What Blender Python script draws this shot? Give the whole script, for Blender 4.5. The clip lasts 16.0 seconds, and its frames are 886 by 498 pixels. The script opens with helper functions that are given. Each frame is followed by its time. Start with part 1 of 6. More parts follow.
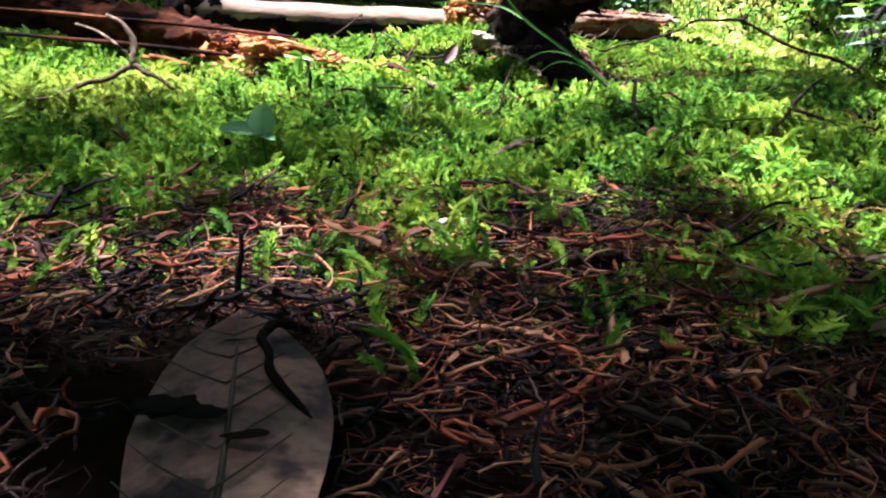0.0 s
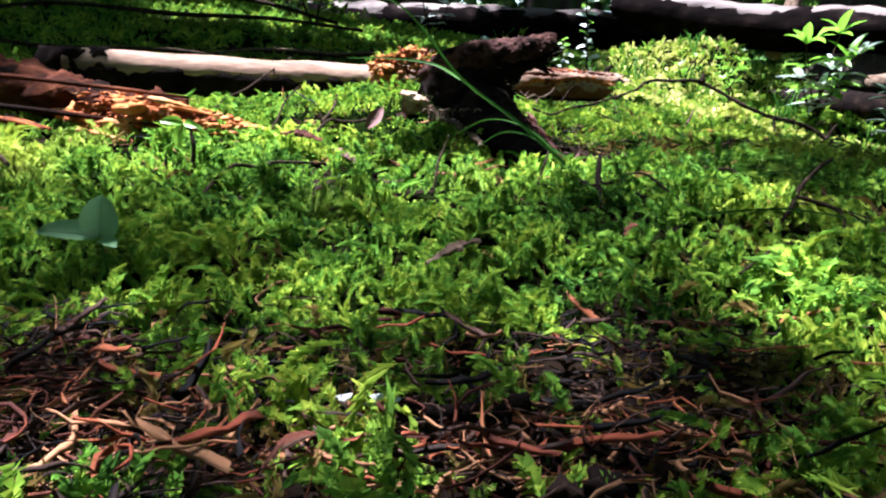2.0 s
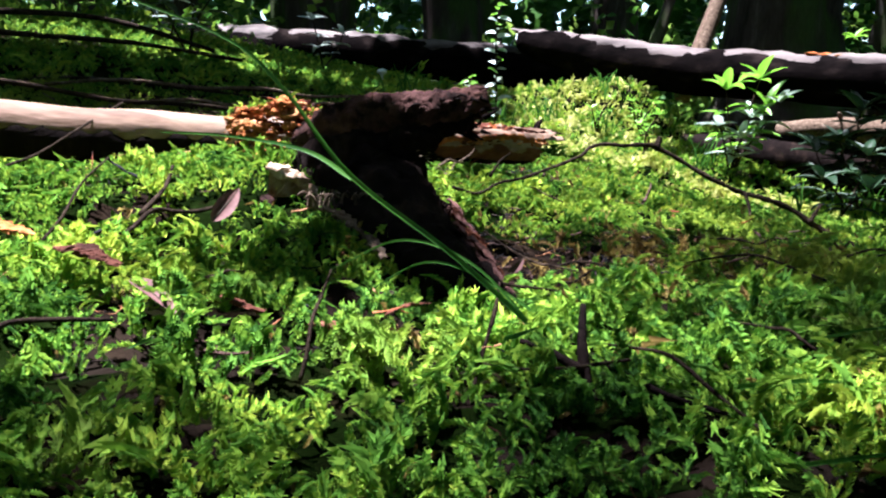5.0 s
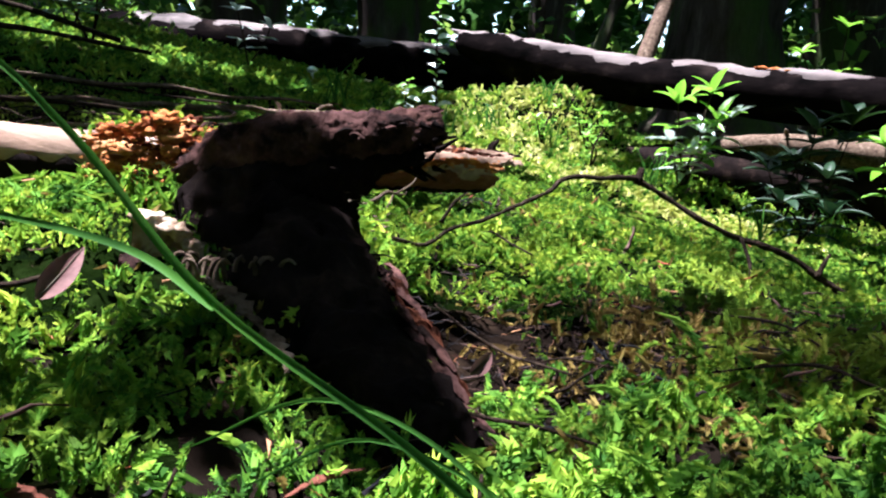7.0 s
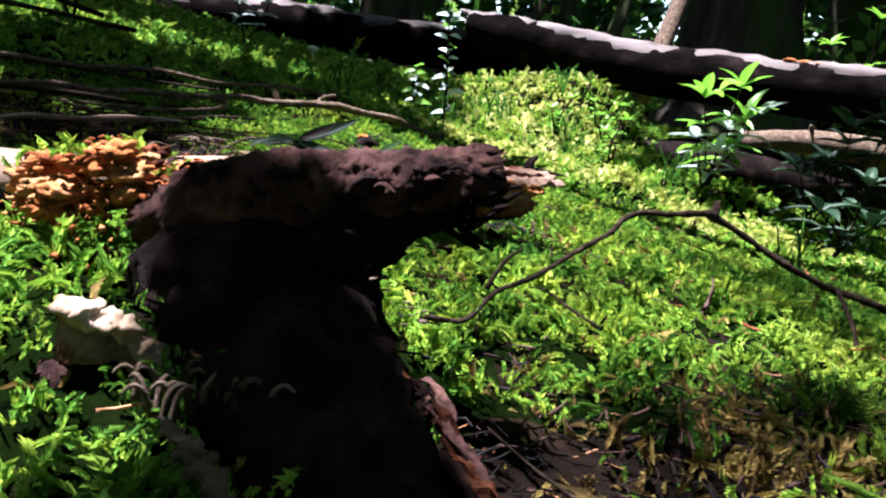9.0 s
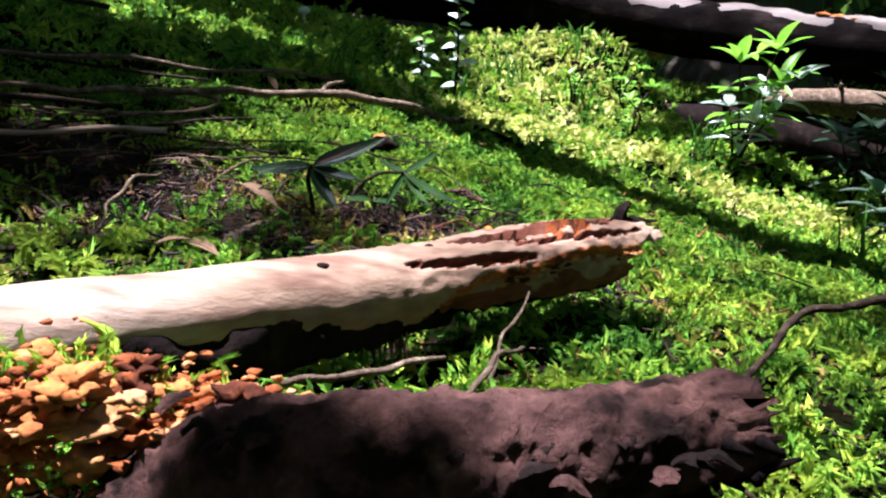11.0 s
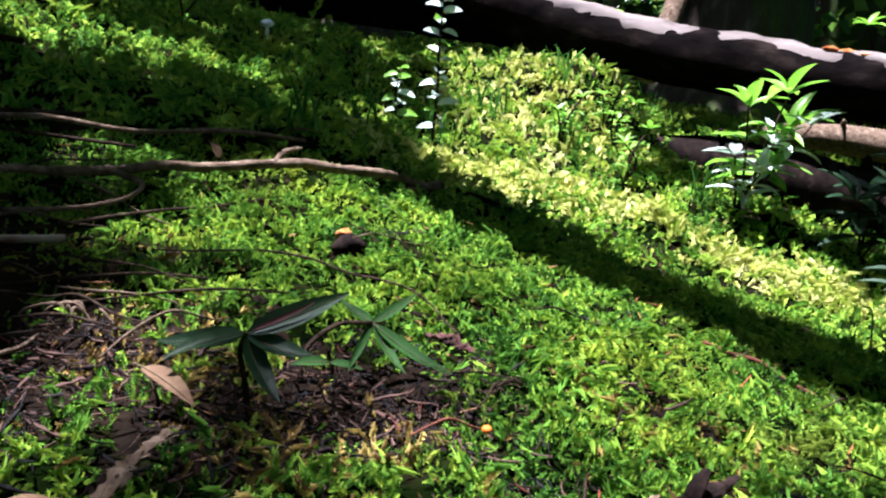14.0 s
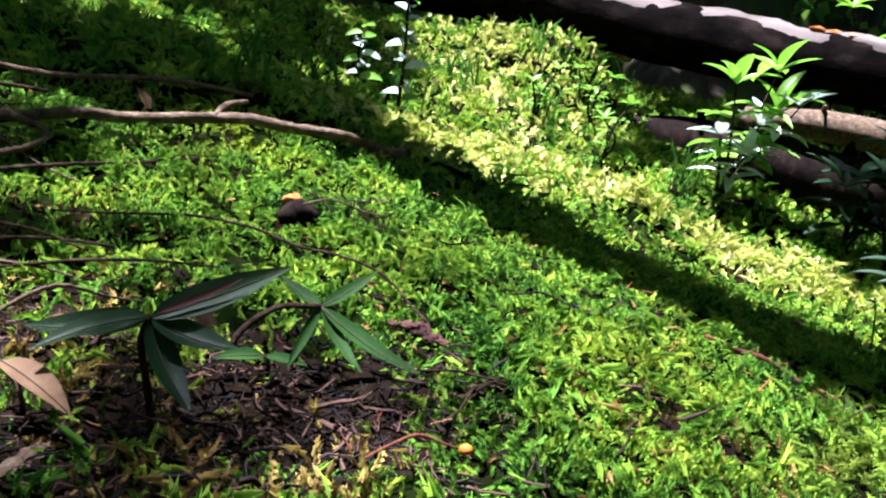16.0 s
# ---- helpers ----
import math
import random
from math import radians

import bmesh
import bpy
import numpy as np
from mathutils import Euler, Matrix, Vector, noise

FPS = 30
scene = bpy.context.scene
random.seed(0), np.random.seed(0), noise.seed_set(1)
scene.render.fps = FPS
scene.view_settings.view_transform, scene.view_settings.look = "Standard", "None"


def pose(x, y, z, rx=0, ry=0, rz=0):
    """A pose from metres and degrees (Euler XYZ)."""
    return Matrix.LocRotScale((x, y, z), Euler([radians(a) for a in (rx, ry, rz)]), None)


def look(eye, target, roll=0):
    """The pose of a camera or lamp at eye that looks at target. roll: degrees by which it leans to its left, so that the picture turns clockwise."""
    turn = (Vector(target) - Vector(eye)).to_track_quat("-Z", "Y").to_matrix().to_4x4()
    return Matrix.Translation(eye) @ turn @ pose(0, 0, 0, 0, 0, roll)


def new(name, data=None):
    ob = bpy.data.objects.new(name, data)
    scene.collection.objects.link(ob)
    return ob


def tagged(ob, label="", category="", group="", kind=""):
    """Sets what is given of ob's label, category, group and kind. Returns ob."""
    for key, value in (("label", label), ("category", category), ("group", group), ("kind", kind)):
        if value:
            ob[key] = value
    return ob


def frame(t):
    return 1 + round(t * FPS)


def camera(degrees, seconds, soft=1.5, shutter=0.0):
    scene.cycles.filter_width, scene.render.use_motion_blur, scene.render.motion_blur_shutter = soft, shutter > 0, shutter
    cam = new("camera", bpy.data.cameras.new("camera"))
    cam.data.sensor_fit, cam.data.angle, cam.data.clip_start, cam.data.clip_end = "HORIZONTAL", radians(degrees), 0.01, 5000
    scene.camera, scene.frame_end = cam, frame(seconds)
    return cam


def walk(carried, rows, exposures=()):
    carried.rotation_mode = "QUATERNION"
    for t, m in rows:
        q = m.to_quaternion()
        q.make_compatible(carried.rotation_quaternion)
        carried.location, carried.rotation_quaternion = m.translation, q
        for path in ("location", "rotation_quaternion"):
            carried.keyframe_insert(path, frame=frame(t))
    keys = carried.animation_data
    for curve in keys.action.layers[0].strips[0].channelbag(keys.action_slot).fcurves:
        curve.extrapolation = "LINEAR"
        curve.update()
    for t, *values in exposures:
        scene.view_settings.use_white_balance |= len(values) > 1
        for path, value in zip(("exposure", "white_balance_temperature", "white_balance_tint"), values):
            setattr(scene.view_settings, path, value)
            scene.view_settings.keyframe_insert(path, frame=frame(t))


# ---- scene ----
cam = camera(55.4, 16.0, soft=2.2)
PATH = [
    (0, (0.01, 0.014, 0.184), (-0.003, 1.943, -0.344), -2.7),
    (0.5, (0.019, 0.081, 0.183), (0.037, 2.017, -0.318), -2.7),
    (1, (0.025, 0.145, 0.183), (0.08, 2.088, -0.289), -2.6),
    (1.5, (0.027, 0.208, 0.186), (0.129, 2.155, -0.258), -2.3),
    (2, (0.03, 0.271, 0.191), (0.175, 2.221, -0.228), -1.9),
    (2.5, (0.035, 0.339, 0.197), (0.213, 2.292, -0.197), -1.7),
    (3, (0.04, 0.407, 0.205), (0.257, 2.359, -0.174), -1.3),
    (3.5, (0.046, 0.478, 0.21), (0.305, 2.427, -0.156), -1.0),
    (4, (0.055, 0.543, 0.218), (0.353, 2.487, -0.144), -0.9),
    (4.5, (0.066, 0.617, 0.226), (0.409, 2.554, -0.136), -0.6),
    (5, (0.077, 0.688, 0.234), (0.469, 2.615, -0.13), -0.2),
    (7.5, (0.136, 1.011, 0.258), (0.702, 2.894, -0.108), 2.1),
    (8, (0.143, 1.066, 0.263), (0.712, 2.946, -0.112), 2.4),
    (8.5, (0.144, 1.122, 0.275), (0.711, 2.998, -0.127), 3.1),
    (9, (0.146, 1.174, 0.288), (0.708, 3.048, -0.129), 3.3),
    (11.5, (0.139, 1.515, 0.388), (0.727, 3.34, -0.18), 2.3),
    (12, (0.153, 1.569, 0.416), (0.746, 3.389, -0.163), 2.5),
    (12.5, (0.169, 1.626, 0.442), (0.773, 3.441, -0.139), 2.8),
    (13, (0.186, 1.676, 0.458), (0.802, 3.492, -0.111), 3.1),
    (13.5, (0.203, 1.727, 0.471), (0.837, 3.537, -0.095), 3.7),
    (14, (0.217, 1.777, 0.476), (0.874, 3.579, -0.091), 4.4),
    (14.5, (0.232, 1.819, 0.463), (0.909, 3.616, -0.093), 4.7),
    (15, (0.246, 1.86, 0.45), (0.943, 3.646, -0.122), 5.4),
    (15.5, (0.259, 1.904, 0.43), (0.98, 3.675, -0.155), 6.1),
    (16, (0.271, 1.943, 0.409), (1.015, 3.701, -0.186), 6.7),
]
walk(cam, [(t, look(eye, target, roll)) for t, eye, target, roll in PATH], [(0, 3.4, 5550, 10), (2, 2.98, 5550, 10), (4.5, 2.78, 5550, 10), (9, 2.68, 5550, 10), (12, 2.62, 5550, 10), (16, 2.75, 5550, 10)])

# ---------------------------------------------------------------- light
SUN_AZ = Vector((-0.68, 0.73, 0.0)).normalized()
SUN_EL = radians(77)
to_sun = SUN_AZ * math.cos(SUN_EL) + Vector((0, 0, math.sin(SUN_EL)))

world = bpy.data.worlds.new("sky")
scene.world = world
world.use_nodes = True
wn = world.node_tree.nodes
sky = wn.new("ShaderNodeTexSky")
sky.sky_type, sky.sun_disc = "NISHITA", False
sky.sun_elevation, sky.sun_rotation = SUN_EL, math.atan2(SUN_AZ.x, SUN_AZ.y)
wn["Background"].inputs[1].default_value = 0.082
world.node_tree.links.new(sky.outputs[0], wn["Background"].inputs[0])

sun = new("sun", bpy.data.lights.new("sun", "SUN"))
sun.data.energy, sun.data.angle, sun.data.color = 5.0, radians(0.55), (1.0, 0.93, 0.91)
sun.matrix_world = look((0, 0, 12), Vector((0, 0, 12)) - to_sun)

# ---------------------------------------------------------------- materials


def material(name, colours, scale=20.0, rough=0.8, bump=0.4, bump_scale=None, through_light=0.0, spread=0.0,
             fine=0.5, stretch=(1, 1, 1), spec=0.1, patch=None, patch_scale=6.0, patch_at=(0.5, 0.62)):
    """A rough natural surface: colours mixed by noise at two scales, varied from piece to piece by spread."""
    m = bpy.data.materials.new(name)
    m.use_nodes = True
    n, l = m.node_tree.nodes, m.node_tree.links
    bsdf, out = n["Principled BSDF"], n["Material Output"]
    where = n.new("ShaderNodeTexCoord")
    mapping = n.new("ShaderNodeMapping")
    mapping.inputs["Scale"].default_value = stretch
    l.new(where.outputs["Object"], mapping.inputs[0])

    def cloud(size, detail=5.0, roughness=0.6):
        t = n.new("ShaderNodeTexNoise")
        t.inputs["Scale"].default_value, t.inputs["Detail"].default_value = size, detail
        t.inputs["Roughness"].default_value = roughness
        l.new(mapping.outputs[0], t.inputs["Vector"])
        return t.outputs["Fac"]

    ramp = n.new("ShaderNodeValToRGB")
    ramp.color_ramp.interpolation = "EASE"
    while len(ramp.color_ramp.elements) < len(colours):
        ramp.color_ramp.elements.new(0.5)
    for k, (e, c) in enumerate(zip(ramp.color_ramp.elements, colours)):
        e.position = 0.28 + 0.44 * k / max(1, len(colours) - 1)
        e.color = (*c, 1)
    mixed = n.new("ShaderNodeMath")
    mixed.operation = "MULTIPLY_ADD"
    island = n.new("ShaderNodeNewGeometry")
    l.new(island.outputs["Random Per Island"], mixed.inputs[0])
    mixed.inputs[1].default_value = spread
    shift = n.new("ShaderNodeMath")
    shift.operation = "SUBTRACT"
    l.new(cloud(scale), shift.inputs[0])
    shift.inputs[1].default_value = spread / 2
    l.new(shift.outputs[0], mixed.inputs[2])
    l.new(mixed.outputs[0], ramp.inputs[0])
    colour = ramp.outputs[0]
    if patch:
        blotch = n.new("ShaderNodeMapRange")
        blotch.inputs["From Min"].default_value, blotch.inputs["From Max"].default_value = patch_at
        l.new(cloud(patch_scale, 3.0), blotch.inputs[0])
        lay = n.new("ShaderNodeMix")
        lay.data_type = "RGBA"
        l.new(blotch.outputs[0], lay.inputs[0])
        l.new(colour, lay.inputs[6])
        lay.inputs[7].default_value = (*patch, 1)
        colour = lay.outputs[2]
    grain = n.new("ShaderNodeMapRange")
    grain.inputs["To Min"].default_value, grain.inputs["To Max"].default_value = 1 - fine * 0.5, 1 + fine * 0.5
    l.new(cloud(scale * 7, 4.0), grain.inputs[0])
    tone = n.new("ShaderNodeVectorMath")
    tone.operation = "SCALE"
    l.new(colour, tone.inputs[0])
    l.new(grain.outputs[0], tone.inputs["Scale"])
    colour = tone.outputs[0]
    l.new(colour, bsdf.inputs["Base Color"])
    bsdf.inputs["Roughness"].default_value = rough
    bsdf.inputs["Specular IOR Level"].default_value = spec
    if bump:
        b = n.new("ShaderNodeBump")
        b.inputs["Strength"].default_value = bump
        b.inputs["Distance"].default_value = 0.004
        l.new(cloud(bump_scale or scale * 4, 8.0, 0.7), b.inputs["Height"])
        l.new(b.outputs[0], bsdf.inputs["Normal"])
    if through_light:
        t = n.new("ShaderNodeBsdfTranslucent")
        l.new(colour, t.inputs[0])
        mix = n.new("ShaderNodeMixShader")
        mix.inputs[0].default_value = through_light
        l.new(bsdf.outputs[0], mix.inputs[1])
        l.new(t.outputs[0], mix.inputs[2])
        l.new(mix.outputs[0], out.inputs[0])
    return m


MOSS = material("moss", [(0.034, 0.092, 0.014), (0.115, 0.245, 0.028), (0.225, 0.36, 0.037), (0.40, 0.485, 0.055)], 7, 0.7, 0,
                through_light=0.3, spread=0.3, fine=0.3, spec=0.05, patch=(0.29, 0.31, 0.045), patch_scale=2.2, patch_at=(0.56, 0.72))
# Ground under moss, coloured near black for the shade between shoots
MOSS_GAP_SHADE = material("moss_gap_shade", [(0.001, 0.002, 0.001), (0.003, 0.006, 0.001), (0.008, 0.014, 0.003)], 30, 0.95, 1.0, 120, fine=0.8, spec=0.0, patch=(0.008, 0.006, 0.003), patch_scale=9)
DRY_MOSS = material("dry_moss", [(0.08, 0.05, 0.016), (0.22, 0.145, 0.04), (0.33, 0.25, 0.07)], 9, 0.8, 0, through_light=0.25, spread=0.5)
# yellow moss, lightened towards white to stand in for strong sun
GLARE_MOSS = material("glare_moss", [(0.30, 0.34, 0.06), (0.50, 0.52, 0.13), (0.66, 0.64, 0.26)], 6, 0.8, 0, through_light=0.3, spread=0.4)
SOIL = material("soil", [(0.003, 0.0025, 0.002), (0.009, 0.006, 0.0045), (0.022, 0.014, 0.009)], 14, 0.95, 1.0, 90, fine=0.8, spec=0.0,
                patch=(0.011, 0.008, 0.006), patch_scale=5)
LITTER = material("rootlets", [(0.05, 0.014, 0.010), (0.19, 0.045, 0.022), (0.33, 0.10, 0.044), (0.30, 0.14, 0.07)], 6, 0.75, 0, spread=0.9)
DARK_LITTER = material("old_litter", [(0.008, 0.007, 0.008), (0.026, 0.017, 0.015), (0.07, 0.038, 0.03)], 8, 0.85, 0, spread=0.8)
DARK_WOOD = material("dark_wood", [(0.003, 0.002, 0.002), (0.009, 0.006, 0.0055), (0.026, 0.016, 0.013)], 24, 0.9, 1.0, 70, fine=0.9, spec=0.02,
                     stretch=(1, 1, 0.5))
# Bark coloured near black for the unlit sides of far trunks
SHADED_BARK = material("shaded_bark", [(0.001, 0.001, 0.001), (0.004, 0.003, 0.003), (0.014, 0.010, 0.009)], 12, 0.95, 1.0, 50, fine=0.9, spec=0.0, stretch=(0.5, 0.5, 1))
BARK = material("bark", [(0.02, 0.014, 0.012), (0.055, 0.04, 0.033), (0.12, 0.095, 0.08)], 10, 0.92, 1.0, 40, fine=0.8,
                stretch=(1, 1, 0.25), patch=(0.05, 0.075, 0.02), patch_scale=3)
PLUM_BARK = material("plum_bark", [(0.015, 0.008, 0.007), (0.06, 0.029, 0.025), (0.135, 0.066, 0.053)], 34, 0.85, 1.0, 170, fine=1.0, spec=0.03, patch=(0.012, 0.007, 0.006), patch_scale=40, patch_at=(0.5, 0.62))
PALE_WOOD = material("pale_wood", [(0.11, 0.056, 0.034), (0.26, 0.165, 0.115), (0.37, 0.265, 0.21)], 11, 0.75, 0.6, 60, fine=0.8, spec=0.15,
                     stretch=(0.18, 1, 1), patch=(0.125, 0.066, 0.045), patch_scale=30, patch_at=(0.46, 0.62))
ROTTEN = material("rotten_wood", [(0.05, 0.013, 0.006), (0.24, 0.062, 0.018), (0.40, 0.14, 0.04), (0.47, 0.23, 0.10)], 26, 0.85, 0.9, 110,
                  spread=0.35, fine=0.6)
RED_WOOD = material("red_wood", [(0.03, 0.010, 0.007), (0.11, 0.036, 0.022), (0.2, 0.08, 0.05)], 22, 0.8, 0.9, 80, fine=0.6,
                    stretch=(0.3, 1, 1))
RED_BARK = material("red_bark", [(0.008, 0.003, 0.002), (0.042, 0.013, 0.007), (0.12, 0.042, 0.021)], 26, 0.85, 1.0, 60, fine=0.9, spec=0.02, stretch=(0.35, 1, 1), patch=(0.005, 0.0025, 0.002), patch_scale=22, patch_at=(0.47, 0.58))
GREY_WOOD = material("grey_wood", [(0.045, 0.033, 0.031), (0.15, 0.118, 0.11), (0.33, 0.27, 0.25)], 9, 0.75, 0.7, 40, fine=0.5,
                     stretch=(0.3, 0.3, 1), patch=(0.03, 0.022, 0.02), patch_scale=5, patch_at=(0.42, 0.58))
TWIG = material("twig", [(0.008, 0.005, 0.004), (0.026, 0.017, 0.012), (0.065, 0.043, 0.030)], 60, 0.85, 1.0, 220, spec=0.03)
PALE_TWIG = material("pale_twig", [(0.035, 0.022, 0.015), (0.11, 0.074, 0.052), (0.22, 0.16, 0.118)], 60, 0.85, 1.0, 220, spec=0.03)
DULL_LEAF = material("dull_leaf", [(0.010, 0.028, 0.006), (0.018, 0.048, 0.010), (0.032, 0.075, 0.016)], 14, 0.65, 0.15, 60,
                     through_light=0.15, fine=0.3, spec=0.06)
LEAF = material("evergreen_leaf", [(0.005, 0.016, 0.006), (0.010, 0.028, 0.010), (0.020, 0.046, 0.013)], 14, 0.5, 0.15, 60,
                through_light=0.12, fine=0.3, spec=0.22)
YOUNG_LEAF = material("young_leaf", [(0.10, 0.26, 0.02), (0.17, 0.36, 0.03), (0.26, 0.44, 0.05)], 12, 0.38, 0.1, 60,
                      through_light=0.45, spread=0.5, fine=0.2, spec=0.5)
GRASS = material("grass", [(0.035, 0.10, 0.018), (0.07, 0.18, 0.025), (0.14, 0.26, 0.05)], 12, 0.45, 0, through_light=0.4, spread=0.6, fine=0.2)
PALE_LEAF = material("pale_leaf", [(0.34, 0.42, 0.36), (0.55, 0.60, 0.56)], 12, 0.35, 0.1, through_light=0.25, spread=0.4, fine=0.2, spec=0.6)
SEEDLING_LEAF = material("seedling_leaf", [(0.15, 0.29, 0.13), (0.23, 0.38, 0.19)], 14, 0.5, 0.1, through_light=0.35, spread=0.2, fine=0.2)
TAN_LEAF = material("tan_leaf", [(0.10, 0.058, 0.033), (0.18, 0.105, 0.062), (0.25, 0.16, 0.10)], 18, 0.7, 0.5, 90, through_light=0.2, fine=0.5,
                    patch=(0.07, 0.035, 0.025), patch_scale=25, patch_at=(0.58, 0.7))
DEAD_LEAF = material("dead_leaf", [(0.075, 0.040, 0.028), (0.155, 0.086, 0.060), (0.24, 0.145, 0.10)], 22, 0.7, 1.0, 90, fine=1.0,
                     patch=(0.04, 0.026, 0.024), patch_scale=34, patch_at=(0.5, 0.62))
PLUM_LEAF = material("plum_leaf", [(0.06, 0.03, 0.028), (0.12, 0.06, 0.055), (0.2, 0.10, 0.09)], 20, 0.6, 0.4, 80, through_light=0.1)
PLUM_STAIN = material("plum_stain", [(0.015, 0.006, 0.006), (0.035, 0.012, 0.011), (0.06, 0.02, 0.019)], 40, 0.6, 0.2, 80)
FUNGUS = material("fungus", [(0.18, 0.09, 0.05), (0.36, 0.25, 0.17), (0.52, 0.41, 0.32)], 30, 0.7, 0.8, 120, fine=0.6, patch=(0.17, 0.085, 0.045), patch_scale=28, patch_at=(0.48, 0.62))
WHITE = material("white_bits", [(0.5, 0.52, 0.52), (0.72, 0.74, 0.74)], 50, 0.6, 0.3, 120, fine=0.2)
BERRY = material("orange_berry", [(0.5, 0.11, 0.015), (0.66, 0.18, 0.03)], 40, 0.4, 0.2, 150, fine=0.2)
CANOPY = material("canopy_leaf", [(0.03, 0.08, 0.012), (0.06, 0.14, 0.02)], 3, 0.5, 0, through_light=0.25, spread=0.5)
FAR_LEAF = material("far_leaf", [(0.05, 0.13, 0.02), (0.13, 0.26, 0.03), (0.24, 0.36, 0.06)], 2, 0.5, 0, through_light=0.4, spread=0.8)
MIDRIB = material("midrib", [(0.035, 0.028, 0.016), (0.07, 0.05, 0.03)], 30, 0.6, 0.2)

# ---------------------------------------------------------------- helpers


def mesh_object(name, bm, mat, smooth=True):
    me = bpy.data.meshes.new(name)
    bm.normal_update()
    bm.to_mesh(me)
    bm.free()
    me.materials.append(mat)
    if smooth:
        me.polygons.foreach_set("use_smooth", [True] * len(me.polygons))
    return new(name, me)


def part(name, bm, mat, parent, label="", smooth=True):
    ob = mesh_object(name, bm, mat, smooth)
    ob.parent = parent
    return tagged(ob, label)


def thing(name, label, category, group=""):
    """An Empty at the thing's base. Its parts keep world places."""
    ob = new(name)
    ob.empty_display_size = 0.02
    return tagged(ob, label, category, group)


def smooth_line(points, steps=6):
    """Catmull-Rom through the points, each (x, y, z, radius)."""
    p = [Vector(q) for q in points]
    p = [p[0] * 2 - p[1]] + p + [p[-1] * 2 - p[-2]]
    out = []
    for a, b, c, d in zip(p, p[1:], p[2:], p[3:]):
        for k in range(steps):
            t = k / steps
            out.append(0.5 * (2 * b + (c - a) * t + (2 * a - 5 * b + 4 * c - d) * t * t + (3 * b - a - 3 * c + d) * t ** 3))
    return out + [p[-2]]


def tube(bm, points, sides=8, steps=6, rough=0.0, rough_scale=40.0, flat=1.0, ragged=0.0, normal=None):
    """A limb: a tube through (x, y, z, radius) points, knobbly by rough (share of the radius), its ends ragged."""
    line = smooth_line(points, steps) if steps > 1 else [Vector(q) for q in points]
    rings, side = [], None
    for i, q in enumerate(line):
        at = q.xyz
        ahead = (line[min(i + 1, len(line) - 1)].xyz - line[max(i - 1, 0)].xyz).normalized()
        if side is None:
            side = ahead.cross(Vector(normal) if normal else Vector((0, 0, 1)) if abs(ahead.z) < 0.9 else Vector((1, 0, 0))).normalized()
        side = (side - ahead * side.dot(ahead)).normalized()
        up = side.cross(ahead)
        ring = []
        for k in range(sides):
            a = 2 * math.pi * k / sides
            way = side * math.cos(a) + up * math.sin(a) * flat
            p = at + way * max(q.w, 0.0002)
            if rough:
                p += way * q.w * rough * (noise.noise(p * rough_scale) + 0.5 * noise.noise(p * rough_scale * 2.7))
            if ragged and i in (0, len(line) - 1):
                p += ahead * (1 if i else -1) * ragged * (0.2 + random.random())
            ring.append(bm.verts.new(p))
        rings.append(ring)
    for r, s in zip(rings, rings[1:]):
        for k in range(sides):
            bm.faces.new((r[k], r[(k + 1) % sides], s[(k + 1) % sides], s[k]))
    bm.faces.new(rings[0][::-1])
    bm.faces.new(rings[-1])
    return bm


def lump(bm, at, size, squash=(1, 1, 1), rough=0.35, scale=30.0, level=2):
    got = bmesh.ops.create_icosphere(bm, subdivisions=level, radius=1.0)["verts"]
    for v in got:
        w = Vector((v.co.x * squash[0], v.co.y * squash[1], v.co.z * squash[2])) * size
        p = Vector(at) + w
        v.co = p + w * rough * (noise.noise(p * scale) + 0.6 * noise.noise(p * scale * 2.3))
    return bm


def crumb(bm, at, size, stretch=(1, 1, 1)):
    """A broken, angular fragment."""
    turn = Euler((random.uniform(0, 6.3), random.uniform(0, 6.3), random.uniform(0, 6.3))).to_matrix()
    got = bmesh.ops.create_icosphere(bm, subdivisions=1, radius=1.0)["verts"]
    for v in got:
        w = turn @ (v.co * random.uniform(0.35, 1.25))
        v.co = Vector(at) + Vector((w.x * stretch[0], w.y * stretch[1], w.z * stretch[2])) * size
    return bm


def blade(bm, base, tip, width, up=(0, 0, 1), sag=0.1, cup=0.15, rows=8, point=0.75, skew=0.0, wavy=0.0, blunt=0.8):
    """A leaf from base to tip: widest at about the middle, cupped along its midrib, sagging."""
    base, tip = Vector(base), Vector(tip)
    way = tip - base
    length = way.length
    side = way.cross(Vector(up)).normalized()
    over = side.cross(way).normalized()
    strips = []
    for k in range(rows + 1):
        t = k / rows
        w = width / 2 * math.sin(math.pi * min(1.0, t ** point * 1.0)) ** blunt if 0 < k < rows else 0.0006
        mid = base + way * t + over * (sag * length * 4 * t * (1 - t)) + side * skew * length * t * (1 - t)
        lift = over * cup * w * 2
        wob = over * wavy * length * math.sin(9 * t + k)
        strips.append([bm.verts.new(mid + side * w + lift + wob), bm.verts.new(mid + side * w * 0.5 + lift * 0.35), bm.verts.new(mid),
                       bm.verts.new(mid - side * w * 0.5 + lift * 0.35), bm.verts.new(mid - side * w + lift - wob)])
    for a, b in zip(strips, strips[1:]):
        for k in range(4):
            bm.faces.new((a[k], a[k + 1], b[k + 1], b[k]))
    return bm


